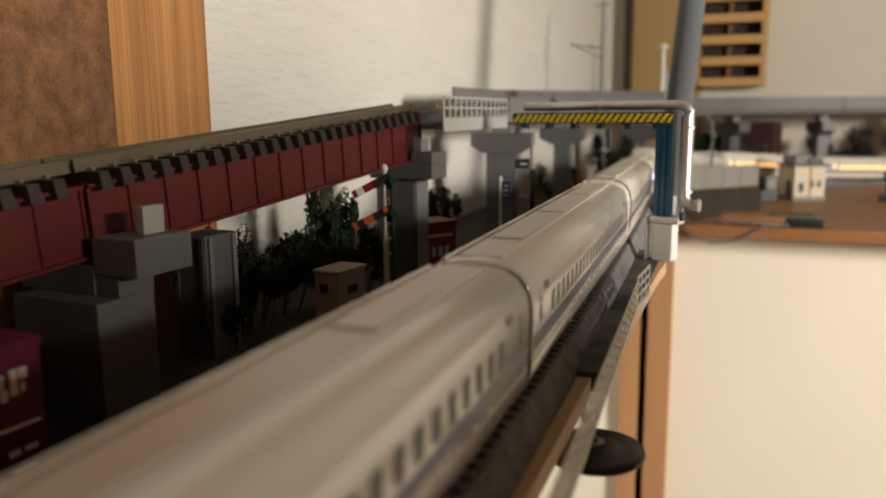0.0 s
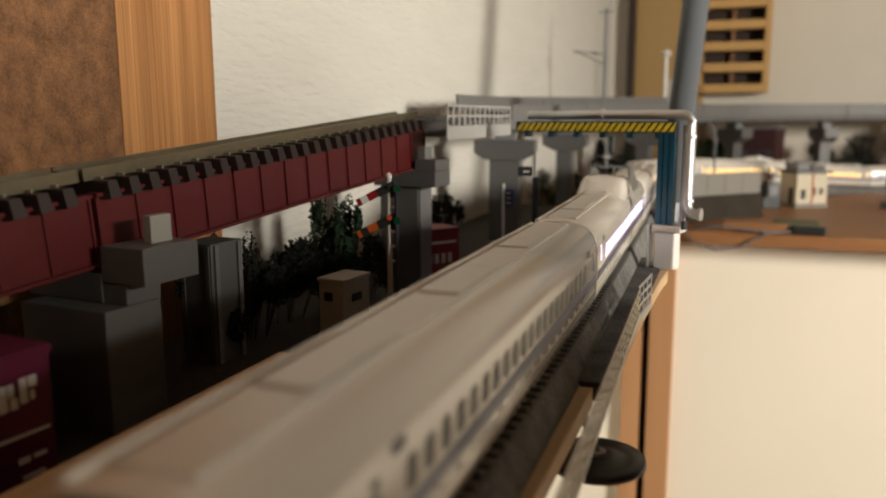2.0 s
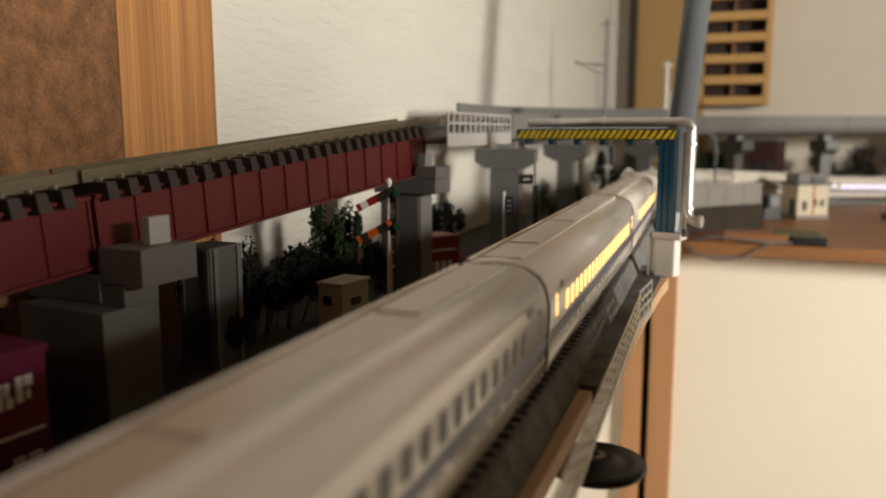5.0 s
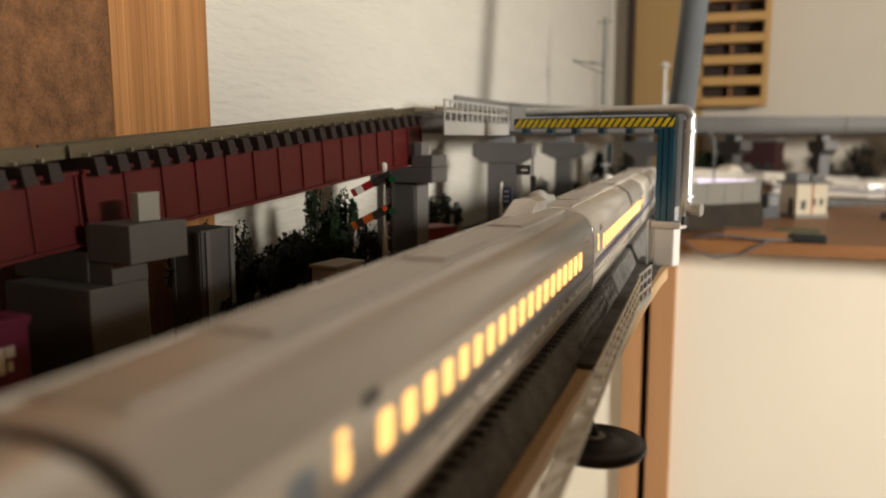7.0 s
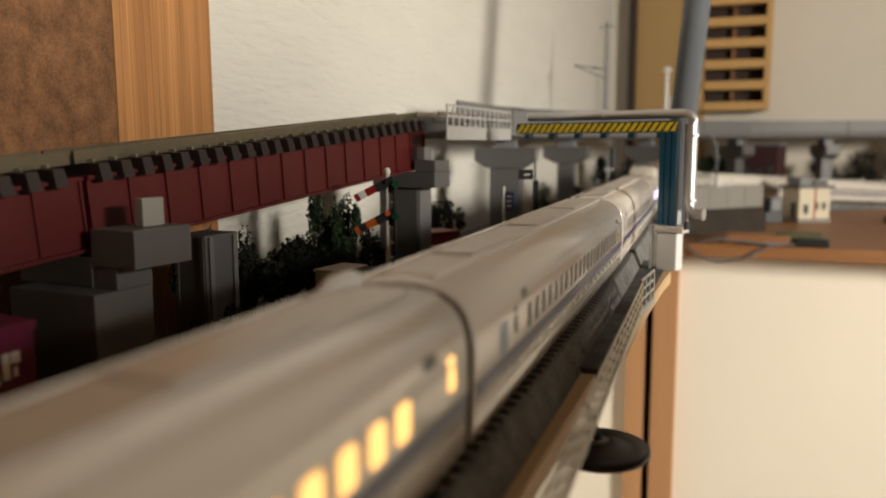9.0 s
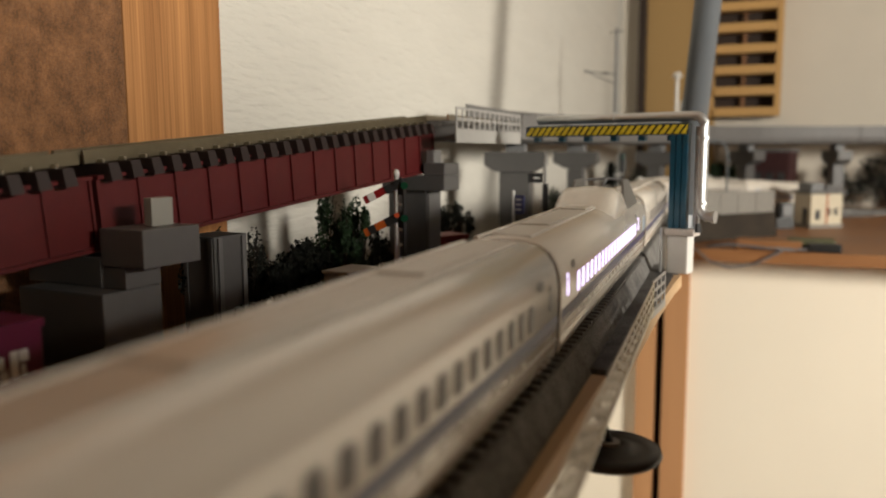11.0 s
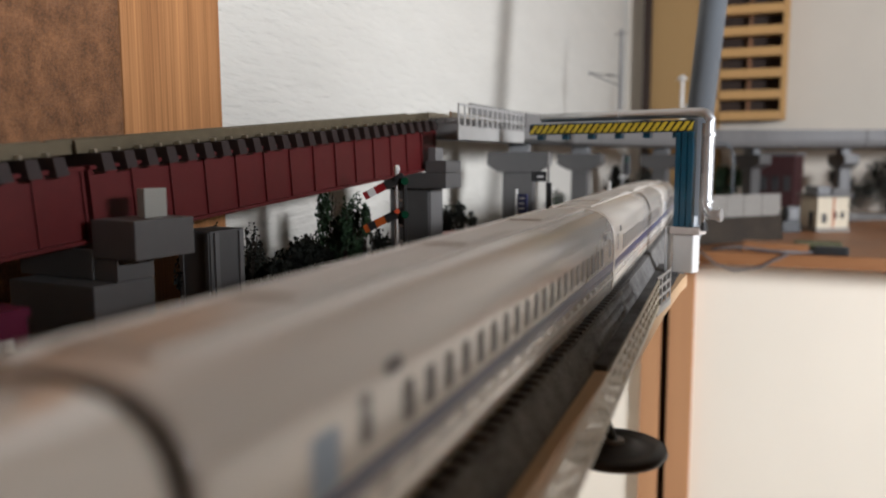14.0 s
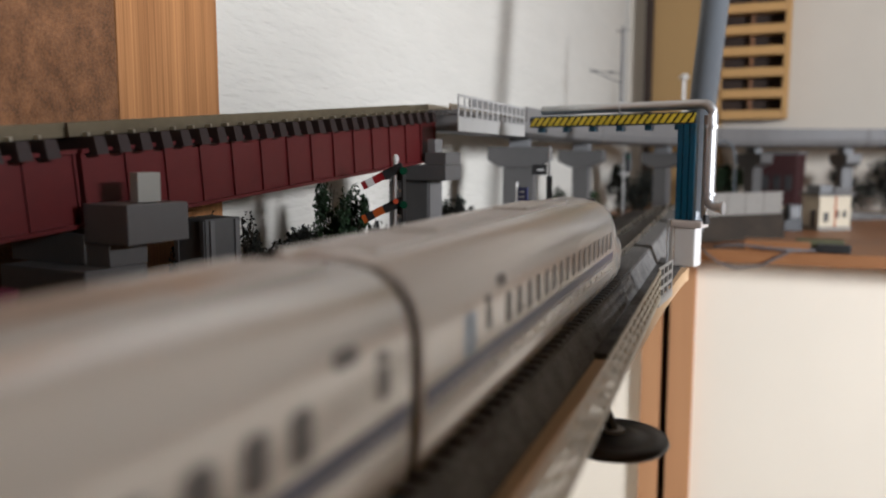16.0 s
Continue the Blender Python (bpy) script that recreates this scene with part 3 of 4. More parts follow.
# ---------------------------------------------------------------- pipe gate over the track
def pipe_gate():
    root = tagged(empty("pipe_gate"), "steel blue pipe gantry with warning stripes and silver pipe", "gantry")
    a, b = Vector((-0.0425, 0.3060, 0)), Vector((0.0200, 0.2880, 0))
    d = (b - a)
    ln = d.length
    m = Matrix.Translation((a.x, a.y, 0)) @ Matrix.Rotation(math.atan2(d.y, d.x), 4, "Z")
    part("beam", box(bmesh.new(), 0, ln, 0.0006, 0.0036, 0.0412, 0.0452, m), M_BLUE, root)
    part("stripe_board", box(bmesh.new(), 0, ln, -0.0002, 0.0005, 0.0414, 0.0449, m), M_BLK, root, "yellow and black hazard board")
    n = 25
    for i in range(n):
        x = ln * (i + 0.1) / n
        w = ln / n * 0.56
        e = 0.0022
        bm = bmesh.new()
        q = [m @ Vector(p) for p in ((x - 0.0002, -0.0004, 0.0416), (x + w, -0.0004, 0.0416), (min(x + w + e, ln), -0.0004, 0.0447), (min(x + e, ln), -0.0004, 0.0447))]
        q2 = [v + (m.to_3x3() @ Vector((0, 0.00035, 0))) for v in q]
        loft(bm, [q, q2])
        part("stripe", bm, M_YEL, root)
    for i in range(6):
        x = ln * (i + 0.4) / 6
        part("bracket", box(bmesh.new(), x - 0.0012, x + 0.0012, 0.0006, 0.0034, 0.0392, 0.0411, m), M_BLUE, root)
    # column of three ribs
    for dx in (-0.0052, -0.0030, -0.0008):
        part("column", box(bmesh.new(), ln + dx - 0.0009, ln + dx + 0.0009, -0.0004, 0.0028, 0.0085, 0.0411, m), M_BLUE, root)
    part("column_web", box(bmesh.new(), ln - 0.0050, ln - 0.0010, 0.0008, 0.0016, 0.0085, 0.0410, m), M_BLUE, root)
    # silver pipe along the top and down the column
    pts = [(0.004, 0.0028, 0.0476), (ln * 0.5, 0.0028, 0.0476), (ln + 0.0015, 0.0018, 0.0476)]
    for i in range(1, 7):
        t = math.pi / 2 * i / 6
        pts.append((ln + 0.0015 + 0.0036 * math.sin(t), 0.0016, 0.0440 + 0.0036 * math.cos(t)))
    pts.append((ln + 0.0051, 0.0010, 0.0160))
    for i in range(1, 6):
        t = math.pi / 2 * i / 5
        pts.append((ln + 0.0051 + 0.0030 * (1 - math.cos(t)), 0.0008, 0.0160 - 0.0030 * math.sin(t)))
    pts.append((ln + 0.0100, 0.0008, 0.0130))
    part("pipe", tube(bmesh.new(), [m @ Vector(p) for p in pts], 0.0017, 14), M_SILV, root, "bent silver pipe", True)
    for p0, p1 in (((ln + 0.0051, 0.001, 0.0395), (ln + 0.0051, 0.001, 0.0404)), ((ln + 0.0051, 0.001, 0.0172), (ln + 0.0051, 0.001, 0.0180)), ((ln + 0.0092, 0.0008, 0.0130), (ln + 0.0102, 0.0008, 0.0130)), ((ln * 0.55, 0.0028, 0.0476), (ln * 0.55 + 0.0008, 0.0028, 0.0476))):
        part("pipe_flange", cyl(bmesh.new(), m @ Vector(p0), m @ Vector(p1), 0.0022, None, 14), M_SILV, root)
    part("pipe", cyl(bmesh.new(), m @ Vector((ln + 0.0026, 0.0034, 0.009)), m @ Vector((ln + 0.0026, 0.0034, 0.044)), 0.0011, None, 12), M_SILV, root)
    part("foot", box(bmesh.new(), ln - 0.0068, ln + 0.0040, -0.0022, 0.0046, 0.0060, 0.0084, m, 0.0006), M_CLEAR, root, "clear plastic foot")
    part("foot_block", box(bmesh.new(), ln - 0.0056, ln + 0.0018, -0.0018, 0.0046, -0.0074, 0.0059, m, 0.0006), M_WHITE, root, "white plastic base block")
    part("valve", cyl(bmesh.new(), m @ Vector((ln + 0.0048, -0.0004, 0.0075)), m @ Vector((ln + 0.0048, -0.0004, 0.0105)), 0.0014, 0.0010, 8), M_SBLK, root)
    part("clip", box(bmesh.new(), ln - 0.0082, ln - 0.0074, -0.0022, 0.0030, -0.0074, 0.0085, m, 0.0003), M_SILV, root)


pipe_gate()

pl = Vector((0.0130, 0.4300, 0.0556))
pu = Vector((0.0167, 0.4383, 0.1079))
pd = (pu - pl).normalized()
pole = tagged(empty("leaning_pole"), "thick grey plastic pole leaning beside the gantry", "pole")
k1 = (BZ + 0.001 - pl.z) / pd.z
part("shaft", cyl(bmesh.new(), pl + pd * k1, pl + pd * 0.40, 0.0066, 0.0070, 28), M_GREYP, pole, "", True)
part("collar", cyl(bmesh.new(), pl + pd * (k1 + 0.0005), pl + pd * (k1 + 0.010), 0.0076, None, 28), M_GREYP, pole)

# ---------------------------------------------------------------- signals and lineside things
def semaphore():
    root = tagged(empty("semaphore_signal", pose(-0.0570, 0.2140, GZ)), "white semaphore post with red and orange drooping arms", "signal")
    h = -GZ
    part("pole", cyl(bmesh.new(), (0, 0, 0), (0, 0, h + 0.0285), 0.0009, 0.0007, 10), M_WHITE, root)
    bm = bmesh.new()
    bmesh.ops.create_uvsphere(bm, u_segments=10, v_segments=8, radius=0.0010, matrix=Matrix.Translation((0, 0, h + 0.0293)) @ Matrix.Diagonal((1, 1, 1.4, 1)))
    part("finial", bm, M_WHITE, root, "", True)
    for z, col, nm in ((0.0262, M_RED, "red arm with a white band"), (0.0165, M_ORANGE, "orange arm with a black band")):
        m = pose(0, 0, h + z) @ pose(0, 0, 0, 0, 0, 22) @ pose(0, 0, 0, 0, -27, 0)
        arm = part("arm", box(bmesh.new(), -0.0106, -0.0034, -0.0012, -0.0008, -0.0010, 0.0013, m), col, root, nm)
        part("band", box(bmesh.new(), -0.0092, -0.0070, -0.00135, -0.0007, -0.00105, 0.00135, m), M_WHITE if col is M_RED else M_SBLK, arm)
        part("spectacle", box(bmesh.new(), -0.0038, 0.0024, -0.0014, -0.0007, -0.0013, 0.0013, m, 0.0003), M_SBLK, root)
        part("lens", cyl(bmesh.new(), m @ Vector((0.0020, -0.0022, -0.0013)), m @ Vector((0.0020, -0.0006, -0.0013)), 0.0011, None, 14), M_LENSG, root, "green lens")
        part("lens", cyl(bmesh.new(), m @ Vector((0.0004, -0.0022, 0.0006)), m @ Vector((0.0004, -0.0006, 0.0006)), 0.0008, None, 12), M_LENSR if col is M_ORANGE else M_SBLK, root)
        part("lamp_box", box(bmesh.new(), 0.0006, 0.0022, -0.0005, 0.0018, h + z - 0.0030, h + z + 0.0006), M_SBLK, root)
    for z in (0.0035, 0.0080, 0.0125, 0.0200):
        part("step", cbox(0.0004, 0.0024, -0.0006, 0.0006, h + z, h + z + 0.0006), M_WHITE, root)
    part("ladder", cbox(0.0022, 0.0027, -0.0010, 0.0010, 0, h + 0.0250), M_SBLK, root)


semaphore()


def lamp_signal(m, h, board):
    root = tagged(empty("lamp_signal", m), "dark colour-light signal on a thin pole", "signal", group="lamp signals")
    part("pole", cyl(bmesh.new(), (0, 0, 0), (0, 0, h), 0.0006, 0.0005, 8), M_LATT, root)
    if board:
        part("board", cbox(-0.0070, -0.0010, -0.0012, -0.0004, h - 0.0115, h - 0.0075, 0.0002), M_SBLK, root, "black arrow board")
        bm = bmesh.new()
        box(bm, -0.0048, -0.0022, -0.0014, -0.0013, h - 0.0099, h - 0.0092)
        part("mark", bm, M_WHITE, root)
        part("lattice", cbox(-0.0009, 0.0012, -0.0010, 0.0010, 0, h - 0.0120), M_SBLK, root)
    else:
        part("head", cbox(0.0006, 0.0040, -0.0012, 0.0012, h - 0.0105, h + 0.0008, 0.0009), M_SBLK, root)
        part("arm", cbox(-0.0022, 0.0030, -0.0005, 0.0005, h - 0.0120, h - 0.0108), M_LATT, root)
        for dz in (0.0020, 0.0050, 0.0080):
            part("lens", cyl(bmesh.new(), (0.0023, -0.0019, h - dz), (0.0023, -0.0011, h - dz), 0.0009, None, 10), M_LENSG if dz < 0.003 else M_SBLK, root)


lamp_signal(pose(-0.0370, 0.3150, GZ, 0, 0, 20), 0.0344 - GZ, True)
lamp_signal(far(-0.0285, 0.4500, FZ, 15, 1.32), 0.0340 - FZ, False)

eq = tagged(empty("equipment_cabinet", pose(-0.0548, 0.1785, GZ, 0, 0, -8)), "small grey trackside equipment cabinet with dark vents", "cabinet")
part("body", cbox(-0.0030, 0.0045, -0.0060, 0.0060, 0, 0.0234, 0.0003), M_GREYB, eq)
part("lid", cbox(-0.0034, 0.0049, -0.0064, 0.0064, 0.0235, 0.0244, 0.0003), M_GREYB, eq)
part("vent", cbox(-0.0012, 0.0012, -0.0063, -0.0059, 0.0185, 0.0208), M_SBLK, eq)
part("vent", cbox(0.0044, 0.0048, -0.0020, 0.0020, 0.0180, 0.0200), M_SBLK, eq)

sg = tagged(empty("station_sign", pose(-0.0455, 0.3080, GZ, 0, 0, -15)), "small blue and white sign on a post", "sign")
part("post", cyl(bmesh.new(), (-0.0030, 0, 0), (-0.0030, 0, 0.0380), 0.0006, None, 8), M_WHITE, sg)
part("panel", cbox(-0.0022, 0.0020, -0.0004, 0.0004, 0.0285, 0.0360), M_STRIPE, sg, "blue sign panel")
for i in range(3):
    part("text_bar", cbox(-0.0014, 0.0008, -0.00065, -0.00045, 0.0300 + i * 0.0020, 0.0306 + i * 0.0020), M_WHITE, sg)

# grey box column beside the first pier
gc = tagged(empty("grey_column", pose(-0.0905, 0.1720, GZ, 0, 0, -GH)), "grey ribbed plastic column behind the pier", "column")
part("shaft", cbox(-0.0060, 0.0050, -0.0060, 0.0065, 0, 0.0325, 0.0003), M_PIER, gc)
for x in (-0.0052, 0.0034):
    part("rib", cbox(x, x + 0.0012, -0.0064, -0.0061, 0, 0.0320), M_PIER, gc)
part("rib", cbox(0.0051, 0.0057, -0.0050, -0.0035, 0, 0.0320), M_DECK, gc)
part("rib", cbox(0.0051, 0.0057, 0.0040, 0.0055, 0, 0.0320), M_DECK, gc)


def container(name, m, w, l, h, material, label, bars):
    root = tagged(empty(name, m), label, "freight container")
    part("body", cbox(-w / 2, w / 2, -l / 2, l / 2, 0, h, 0.0004), material, root)
    part("roof_rim", cbox(-w / 2 - 0.0003, w / 2 + 0.0003, -l / 2 - 0.0003, l / 2 + 0.0003, h - 0.0012, h + 0.0002), material, root)
    for z0, z1, y0, y1 in bars:
        part("text_bar", cbox(w / 2 + 0.0001, w / 2 + 0.0003, -l / 2 + l * y0, -l / 2 + l * y1, h * z0, h * z1), M_WHITE, root, "white lettering bar")


container("freight_container", pose(-0.0775, 0.0840, GZ, 0, 0, -6), 0.0170, 0.0260, 0.0270, M_MAROON, "dark purple freight container with white lettering bars",
          [(0.47, 0.49, 0.05, 0.96), (0.66, 0.82, 0.62, 0.68), (0.74, 0.82, 0.69, 0.73), (0.66, 0.73, 0.70, 0.75), (0.68, 0.84, 0.77, 0.82), (0.77, 0.84, 0.83, 0.89), (0.69, 0.75, 0.84, 0.87), (0.30, 0.34, 0.72, 0.80), (0.31, 0.34, 0.83, 0.92), (0.20, 0.22, 0.74, 0.90)])
container("freight_container", pose(-0.0760, 0.2990, GZ, 0, 0, -35), 0.0130, 0.0180, 0.0200, M_CRED, "red freight container with white lettering bars",
          [(0.70, 0.75, 0.1, 0.9), (0.30, 0.50, 0.15, 0.25), (0.30, 0.50, 0.32, 0.42), (0.30, 0.50, 0.50, 0.60), (0.30, 0.50, 0.68, 0.78)])


# ---------------------------------------------------------------- foliage
def leafy(name, centre, size, count, material, label, seed, leaf=0.0011, twigs=26):
    rnd = random.Random(seed)
    root = tagged(empty(name, centre if isinstance(centre, Matrix) else pose(*centre)), label, "shrub", group="shrubs")
    tb = bmesh.new()
    lb = bmesh.new()
    blobs = [(Vector((rnd.uniform(-.8, .8) * size[0], rnd.uniform(-.85, .85) * size[1], rnd.uniform(.25, .85) * size[2])), rnd.uniform(.14, .34)) for _ in range(14)]
    for _ in range(twigs):
        c, r = rnd.choice(blobs)
        b = Vector((c.x * 0.5, c.y * 0.8, 0))
        mid = b.lerp(c, 0.6) + Vector((rnd.uniform(-1, 1), rnd.uniform(-1, 1), 0)) * size[0] * 0.12
        tip = c + Vector((rnd.uniform(-1, 1) * size[0] * r, rnd.uniform(-1, 1) * size[1] * r, abs(rnd.uniform(0, 1)) * size[2] * r * 0.8))
        tube(tb, [b, mid, tip], 0.00018, 4)
    vs, fs = [], []
    for _ in range(count):
        c, r = rnd.choice(blobs)
        v = Vector((rnd.gauss(0, 1), rnd.gauss(0, 1), rnd.gauss(0, 1)))
        v.normalize()
        q = rnd.uniform(0.3, 1.0)
        p = c + Vector((v.x * size[0] * r * q, v.y * size[1] * r * q, v.z * size[2] * r * q))
        p.z = max(p.z, 0.0005)
        e = Euler((rnd.uniform(0, 6.3), rnd.uniform(0, 6.3), rnd.uniform(0, 6.3))).to_matrix()
        s = leaf * rnd.uniform(0.5, 1.2)
        k = len(vs)
        for a in ((-s, 0, 0), (0, -s * 0.55, s * 0.2), (s, 0, 0), (0, s * 0.55, s * 0.2)):
            vs.append(p + e @ Vector(a))
        fs.append((k, k + 1, k + 2, k + 3))
    part("twig_mass", tb, M_TWIG, root)
    me = bpy.data.meshes.new("leaves")
    me.from_pydata(vs, [], fs)
    me.materials.append(material)
    o = new("leaves", me)
    o.parent = root
    o["kind"] = "stuff"
    return root


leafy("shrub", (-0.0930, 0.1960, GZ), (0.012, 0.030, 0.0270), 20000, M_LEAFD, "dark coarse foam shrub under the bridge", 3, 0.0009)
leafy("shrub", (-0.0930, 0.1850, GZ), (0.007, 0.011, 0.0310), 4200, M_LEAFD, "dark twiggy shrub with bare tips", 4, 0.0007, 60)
leafy("small_tree", (-0.0850, 0.2330, GZ), (0.009, 0.011, 0.0380), 8000, M_LEAF, "green leafy small tree behind the signal", 5, 0.0009, 40)
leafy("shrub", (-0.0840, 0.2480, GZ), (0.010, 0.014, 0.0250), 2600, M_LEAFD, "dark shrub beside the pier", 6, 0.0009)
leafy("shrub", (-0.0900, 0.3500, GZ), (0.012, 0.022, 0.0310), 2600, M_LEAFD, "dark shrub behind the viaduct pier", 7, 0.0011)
leafy("shrub", (-0.0780, 0.5950, ZB), (0.030, 0.016, 0.0400), 3000, M_LEAF, "green shrub row by the wall", 8, 0.0012)
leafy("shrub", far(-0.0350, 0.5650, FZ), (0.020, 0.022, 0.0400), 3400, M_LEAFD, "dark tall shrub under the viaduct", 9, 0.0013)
leafy("shrub", far(0.0180, 0.6350, FZ), (0.016, 0.012, 0.0430), 3000, M_LEAF, "green and yellow shrub under the viaduct", 10, 0.0013)
leafy("shrub", far(0.1300, 0.6650, FZ), (0.050, 0.016, 0.0420), 3600, M_LEAFD, "olive shrub by the far wall", 11, 0.0014)

# ---------------------------------------------------------------- far buildings
def hut():
    root = tagged(empty("station_hut", far(0.0775, 0.5180, FZ, 30)), "small cream lineside hut with grey flat roof", "building")
    part("wall", cbox(-0.0088, 0.0110, -0.0095, 0.0075, 0.0, 0.0200, 0.0002), M_HUT, root)
    part("base", cbox(-0.0094, 0.0116, -0.0101, 0.0081, 0.0, 0.0022), M_CONC, root)
    part("roof", cbox(-0.0105, 0.0128, -0.0112, 0.0092, 0.0201, 0.0216, 0.0003), M_PIER, root)
    part("roof_box", cbox(-0.0080, 0.0000, -0.0080, 0.0050, 0.0217, 0.0262, 0.0003), M_MAST, root, "dark grey roof plant box")
    part("roof_box", cbox(0.0015, 0.0100, -0.0080, 0.0050, 0.0217, 0.0248, 0.0003), M_PIER, root)
    for x0, x1, z0, z1 in ((-0.0060, -0.0030, 0.0050, 0.0105), (0.0015, 0.0035, 0.0075, 0.0115), (0.0060, 0.0082, 0.0075, 0.0115)):
        part("window", cbox(x0, x1, -0.0098, -0.0094, z0, z1), M_HUTW, root)
    part("door", cbox(-0.0091, -0.0087, -0.0060, -0.0020, 0.0022, 0.0115), M_HUTW, root)
    part("trim", cbox(0.0008, 0.0016, -0.0100, -0.0096, 0.0022, 0.0200), M_ORANGE, root, "orange corner trim")


hut()


def brick_house():
    root = tagged(empty("station_house", far(0.0560, 0.6450, FZ, -20)), "dark red house under the viaduct", "building")
    part("wall", cbox(-0.0200, 0.0150, -0.010, 0.010, 0, 0.0440), M_BRICKRED, root)
    part("roof", cbox(-0.0215, 0.0165, -0.0115, 0.0115, 0.0441, 0.0460, 0.0003), M_MAST, root)
    for i in range(4):
        part("window", cbox(-0.0170 + i * 0.0082, -0.0120 + i * 0.0082, -0.0104, -0.0099, 0.0180, 0.0290), M_HUTW, root)


brick_house()
for x, y in ((0.1250, 0.5180), (0.1520, 0.5080)):
    ss = tagged(empty("switch_stand", far(x, y, FZ)), "black trackside switch stand", "switch stand", group="switch stands")
    part("base", cbox(-0.004, 0.004, -0.003, 0.003, 0, 0.0040, 0.0003), M_SBLK, ss)
    part("post", cyl(bmesh.new(), (0, 0, 0.0041), (0, 0, 0.0150), 0.0008, None, 8), M_SBLK, ss)
    part("target", cbox(-0.0024, 0.0024, -0.0005, 0.0005, 0.0130, 0.0170, 0.0003), M_SBLK, ss)

# slim curved lamp post on the far board
lp = tagged(empty("street_lamp", far(0.0290, 0.4600, FZ)), "thin grey lamp post with a curved top", "street lamp")
part("pole", tube(bmesh.new(), [(0, 0, 0), (0, 0, 0.040), (-0.0006, 0, 0.046), (-0.0030, 0, 0.0498), (-0.0065, 0, 0.0508)], 0.0006, 8), M_GREYP, lp, "", True)
part("lamp_head", cbox(-0.0095, -0.0060, -0.0008, 0.0008, 0.0500, 0.0512, 0.0003), M_GREYP, lp)
dg = tagged(empty("relay_box", far(0.0600, 0.5000, FZ, 25)), "black stacked relay boxes beside the hut", "relay box")
part("box", cbox(-0.0060, 0.0045, -0.004, 0.004, 0, 0.0065, 0.0004), M_SBLK, dg)
part("box", cbox(-0.0030, 0.0045, -0.003, 0.003, 0.0066, 0.0150, 0.0004), M_SBLK, dg)
part("cabinet_door", cbox(-0.0022, 0.0036, -0.0034, -0.0030, 0.0075, 0.0140), M_MAST, dg)
wp = tagged(empty("lamp_column", far(0.1480, 0.6300, FZ)), "short white column lamp under the viaduct", "lamp post")
part("column", cyl(bmesh.new(), (0, 0, 0), (0, 0, 0.034), 0.0034, 0.0030, 16), M_WHITE, wp)
part("cap", cyl(bmesh.new(), (0, 0, 0.034), (0, 0, 0.0375), 0.0044, 0.0034, 16), M_WHITE, wp)

def on_far(o, label, category):
    o.matrix_basis = FAR
    return tagged(o, label, category)


# clutter on the front of the far board
patch = bmesh.new()
box(patch, 0.036, 0.064, 0.389, 0.405, FZ, FZ + 0.0042, None, 0.0010)
on_far(link("wood_block", patch, M_WOOD), "small brown wooden block on the table board", "block")
on_far(link("black_plug", cbox(0.066, 0.080, 0.3870, 0.3920, FZ, FZ + 0.0040, 0.0010), M_SBLK), "small black cable plug on the board", "plug")
on_far(link("green_mat", cbox(0.058, 0.078, 0.3945, 0.4060, FZ + 0.0001, FZ + 0.0048, 0.0010), mat("moss", (0.10, 0.10, 0.05), 0.9, vary=0.4, bump=0.8)), "mossy scatter patch before the hut", "scatter patch")
on_far(link("cable", tube(bmesh.new(), [(0.0180, 0.3825, -0.0092), (0.0250, 0.3825, -0.0150), (0.0330, 0.3825, -0.0172), (0.0440, 0.3826, -0.0155), (0.0560, 0.3835, -0.0085), (0.0660, 0.3880, FZ + 0.0012)], 0.00055, 8), M_CABLE, None, "", True), "thin grey cable hanging over the board edge", "cable")
on_far(link("clear_strip", tube(bmesh.new(), [(0.0230, 0.3860, FZ + 0.0010), (0.0330, 0.3900, FZ + 0.0022), (0.0500, 0.3860, FZ + 0.0012), (0.0600, 0.3880, FZ + 0.0010)], 0.0006, 8), M_CABLE, None, "", True), "thin grey wire lying on the board", "cable")

# black rubber cup fixed under the board by a stem
cup = tagged(empty("suction_cup", pose(0.0167, 0.1520, -0.0225)), "black rubber suction cup on a stem under the board", "suction cup")
bm = bmesh.new()
prof = [(0.0125, -0.0012), (0.0133, -0.0004), (0.0128, 0.0006), (0.0095, 0.0004), (0.0060, 0.0008), (0.0040, 0.0016), (0.0022, 0.0012)]
rings = [[Vector((0.77 * r * math.cos(2 * math.pi * j / 40), 0.77 * r * math.sin(2 * math.pi * j / 40), z)) for j in range(40)] for r, z in prof]
part("disc", loft(bm, rings), M_RUBBER, cup, "", True)
part("hub", cyl(bmesh.new(), (0, 0, -0.0010), (0, 0, 0.0019), 0.0021, None, 16), M_SILV, cup, "small metal hub")
part("stem", cyl(bmesh.new(), (0, 0, 0.0015), (-0.0032, 0, 0.0101), 0.0009, None, 8), M_SBLK, cup)


# ---------------------------------------------------------------- lamp that lights the room
lamp = tagged(empty("standing_lamp", pose(1.135, -0.112, -0.75)), "standing lamp with a white reflector", "lamp")
part("base", cyl(bmesh.new(), (0, 0, 0), (0, 0, 0.02), 0.13, 0.12, 32), M_SBLK, lamp)
part("pole", cyl(bmesh.new(), (0, 0, 0.02), (0, 0, 0.92), 0.011, None, 12), M_SILV, lamp)
part("shade", cyl(bmesh.new(), (0, 0, 0.92), (-0.128, 0.030, 0.92), 0.06, 0.17, 32), M_WHITE, lamp)

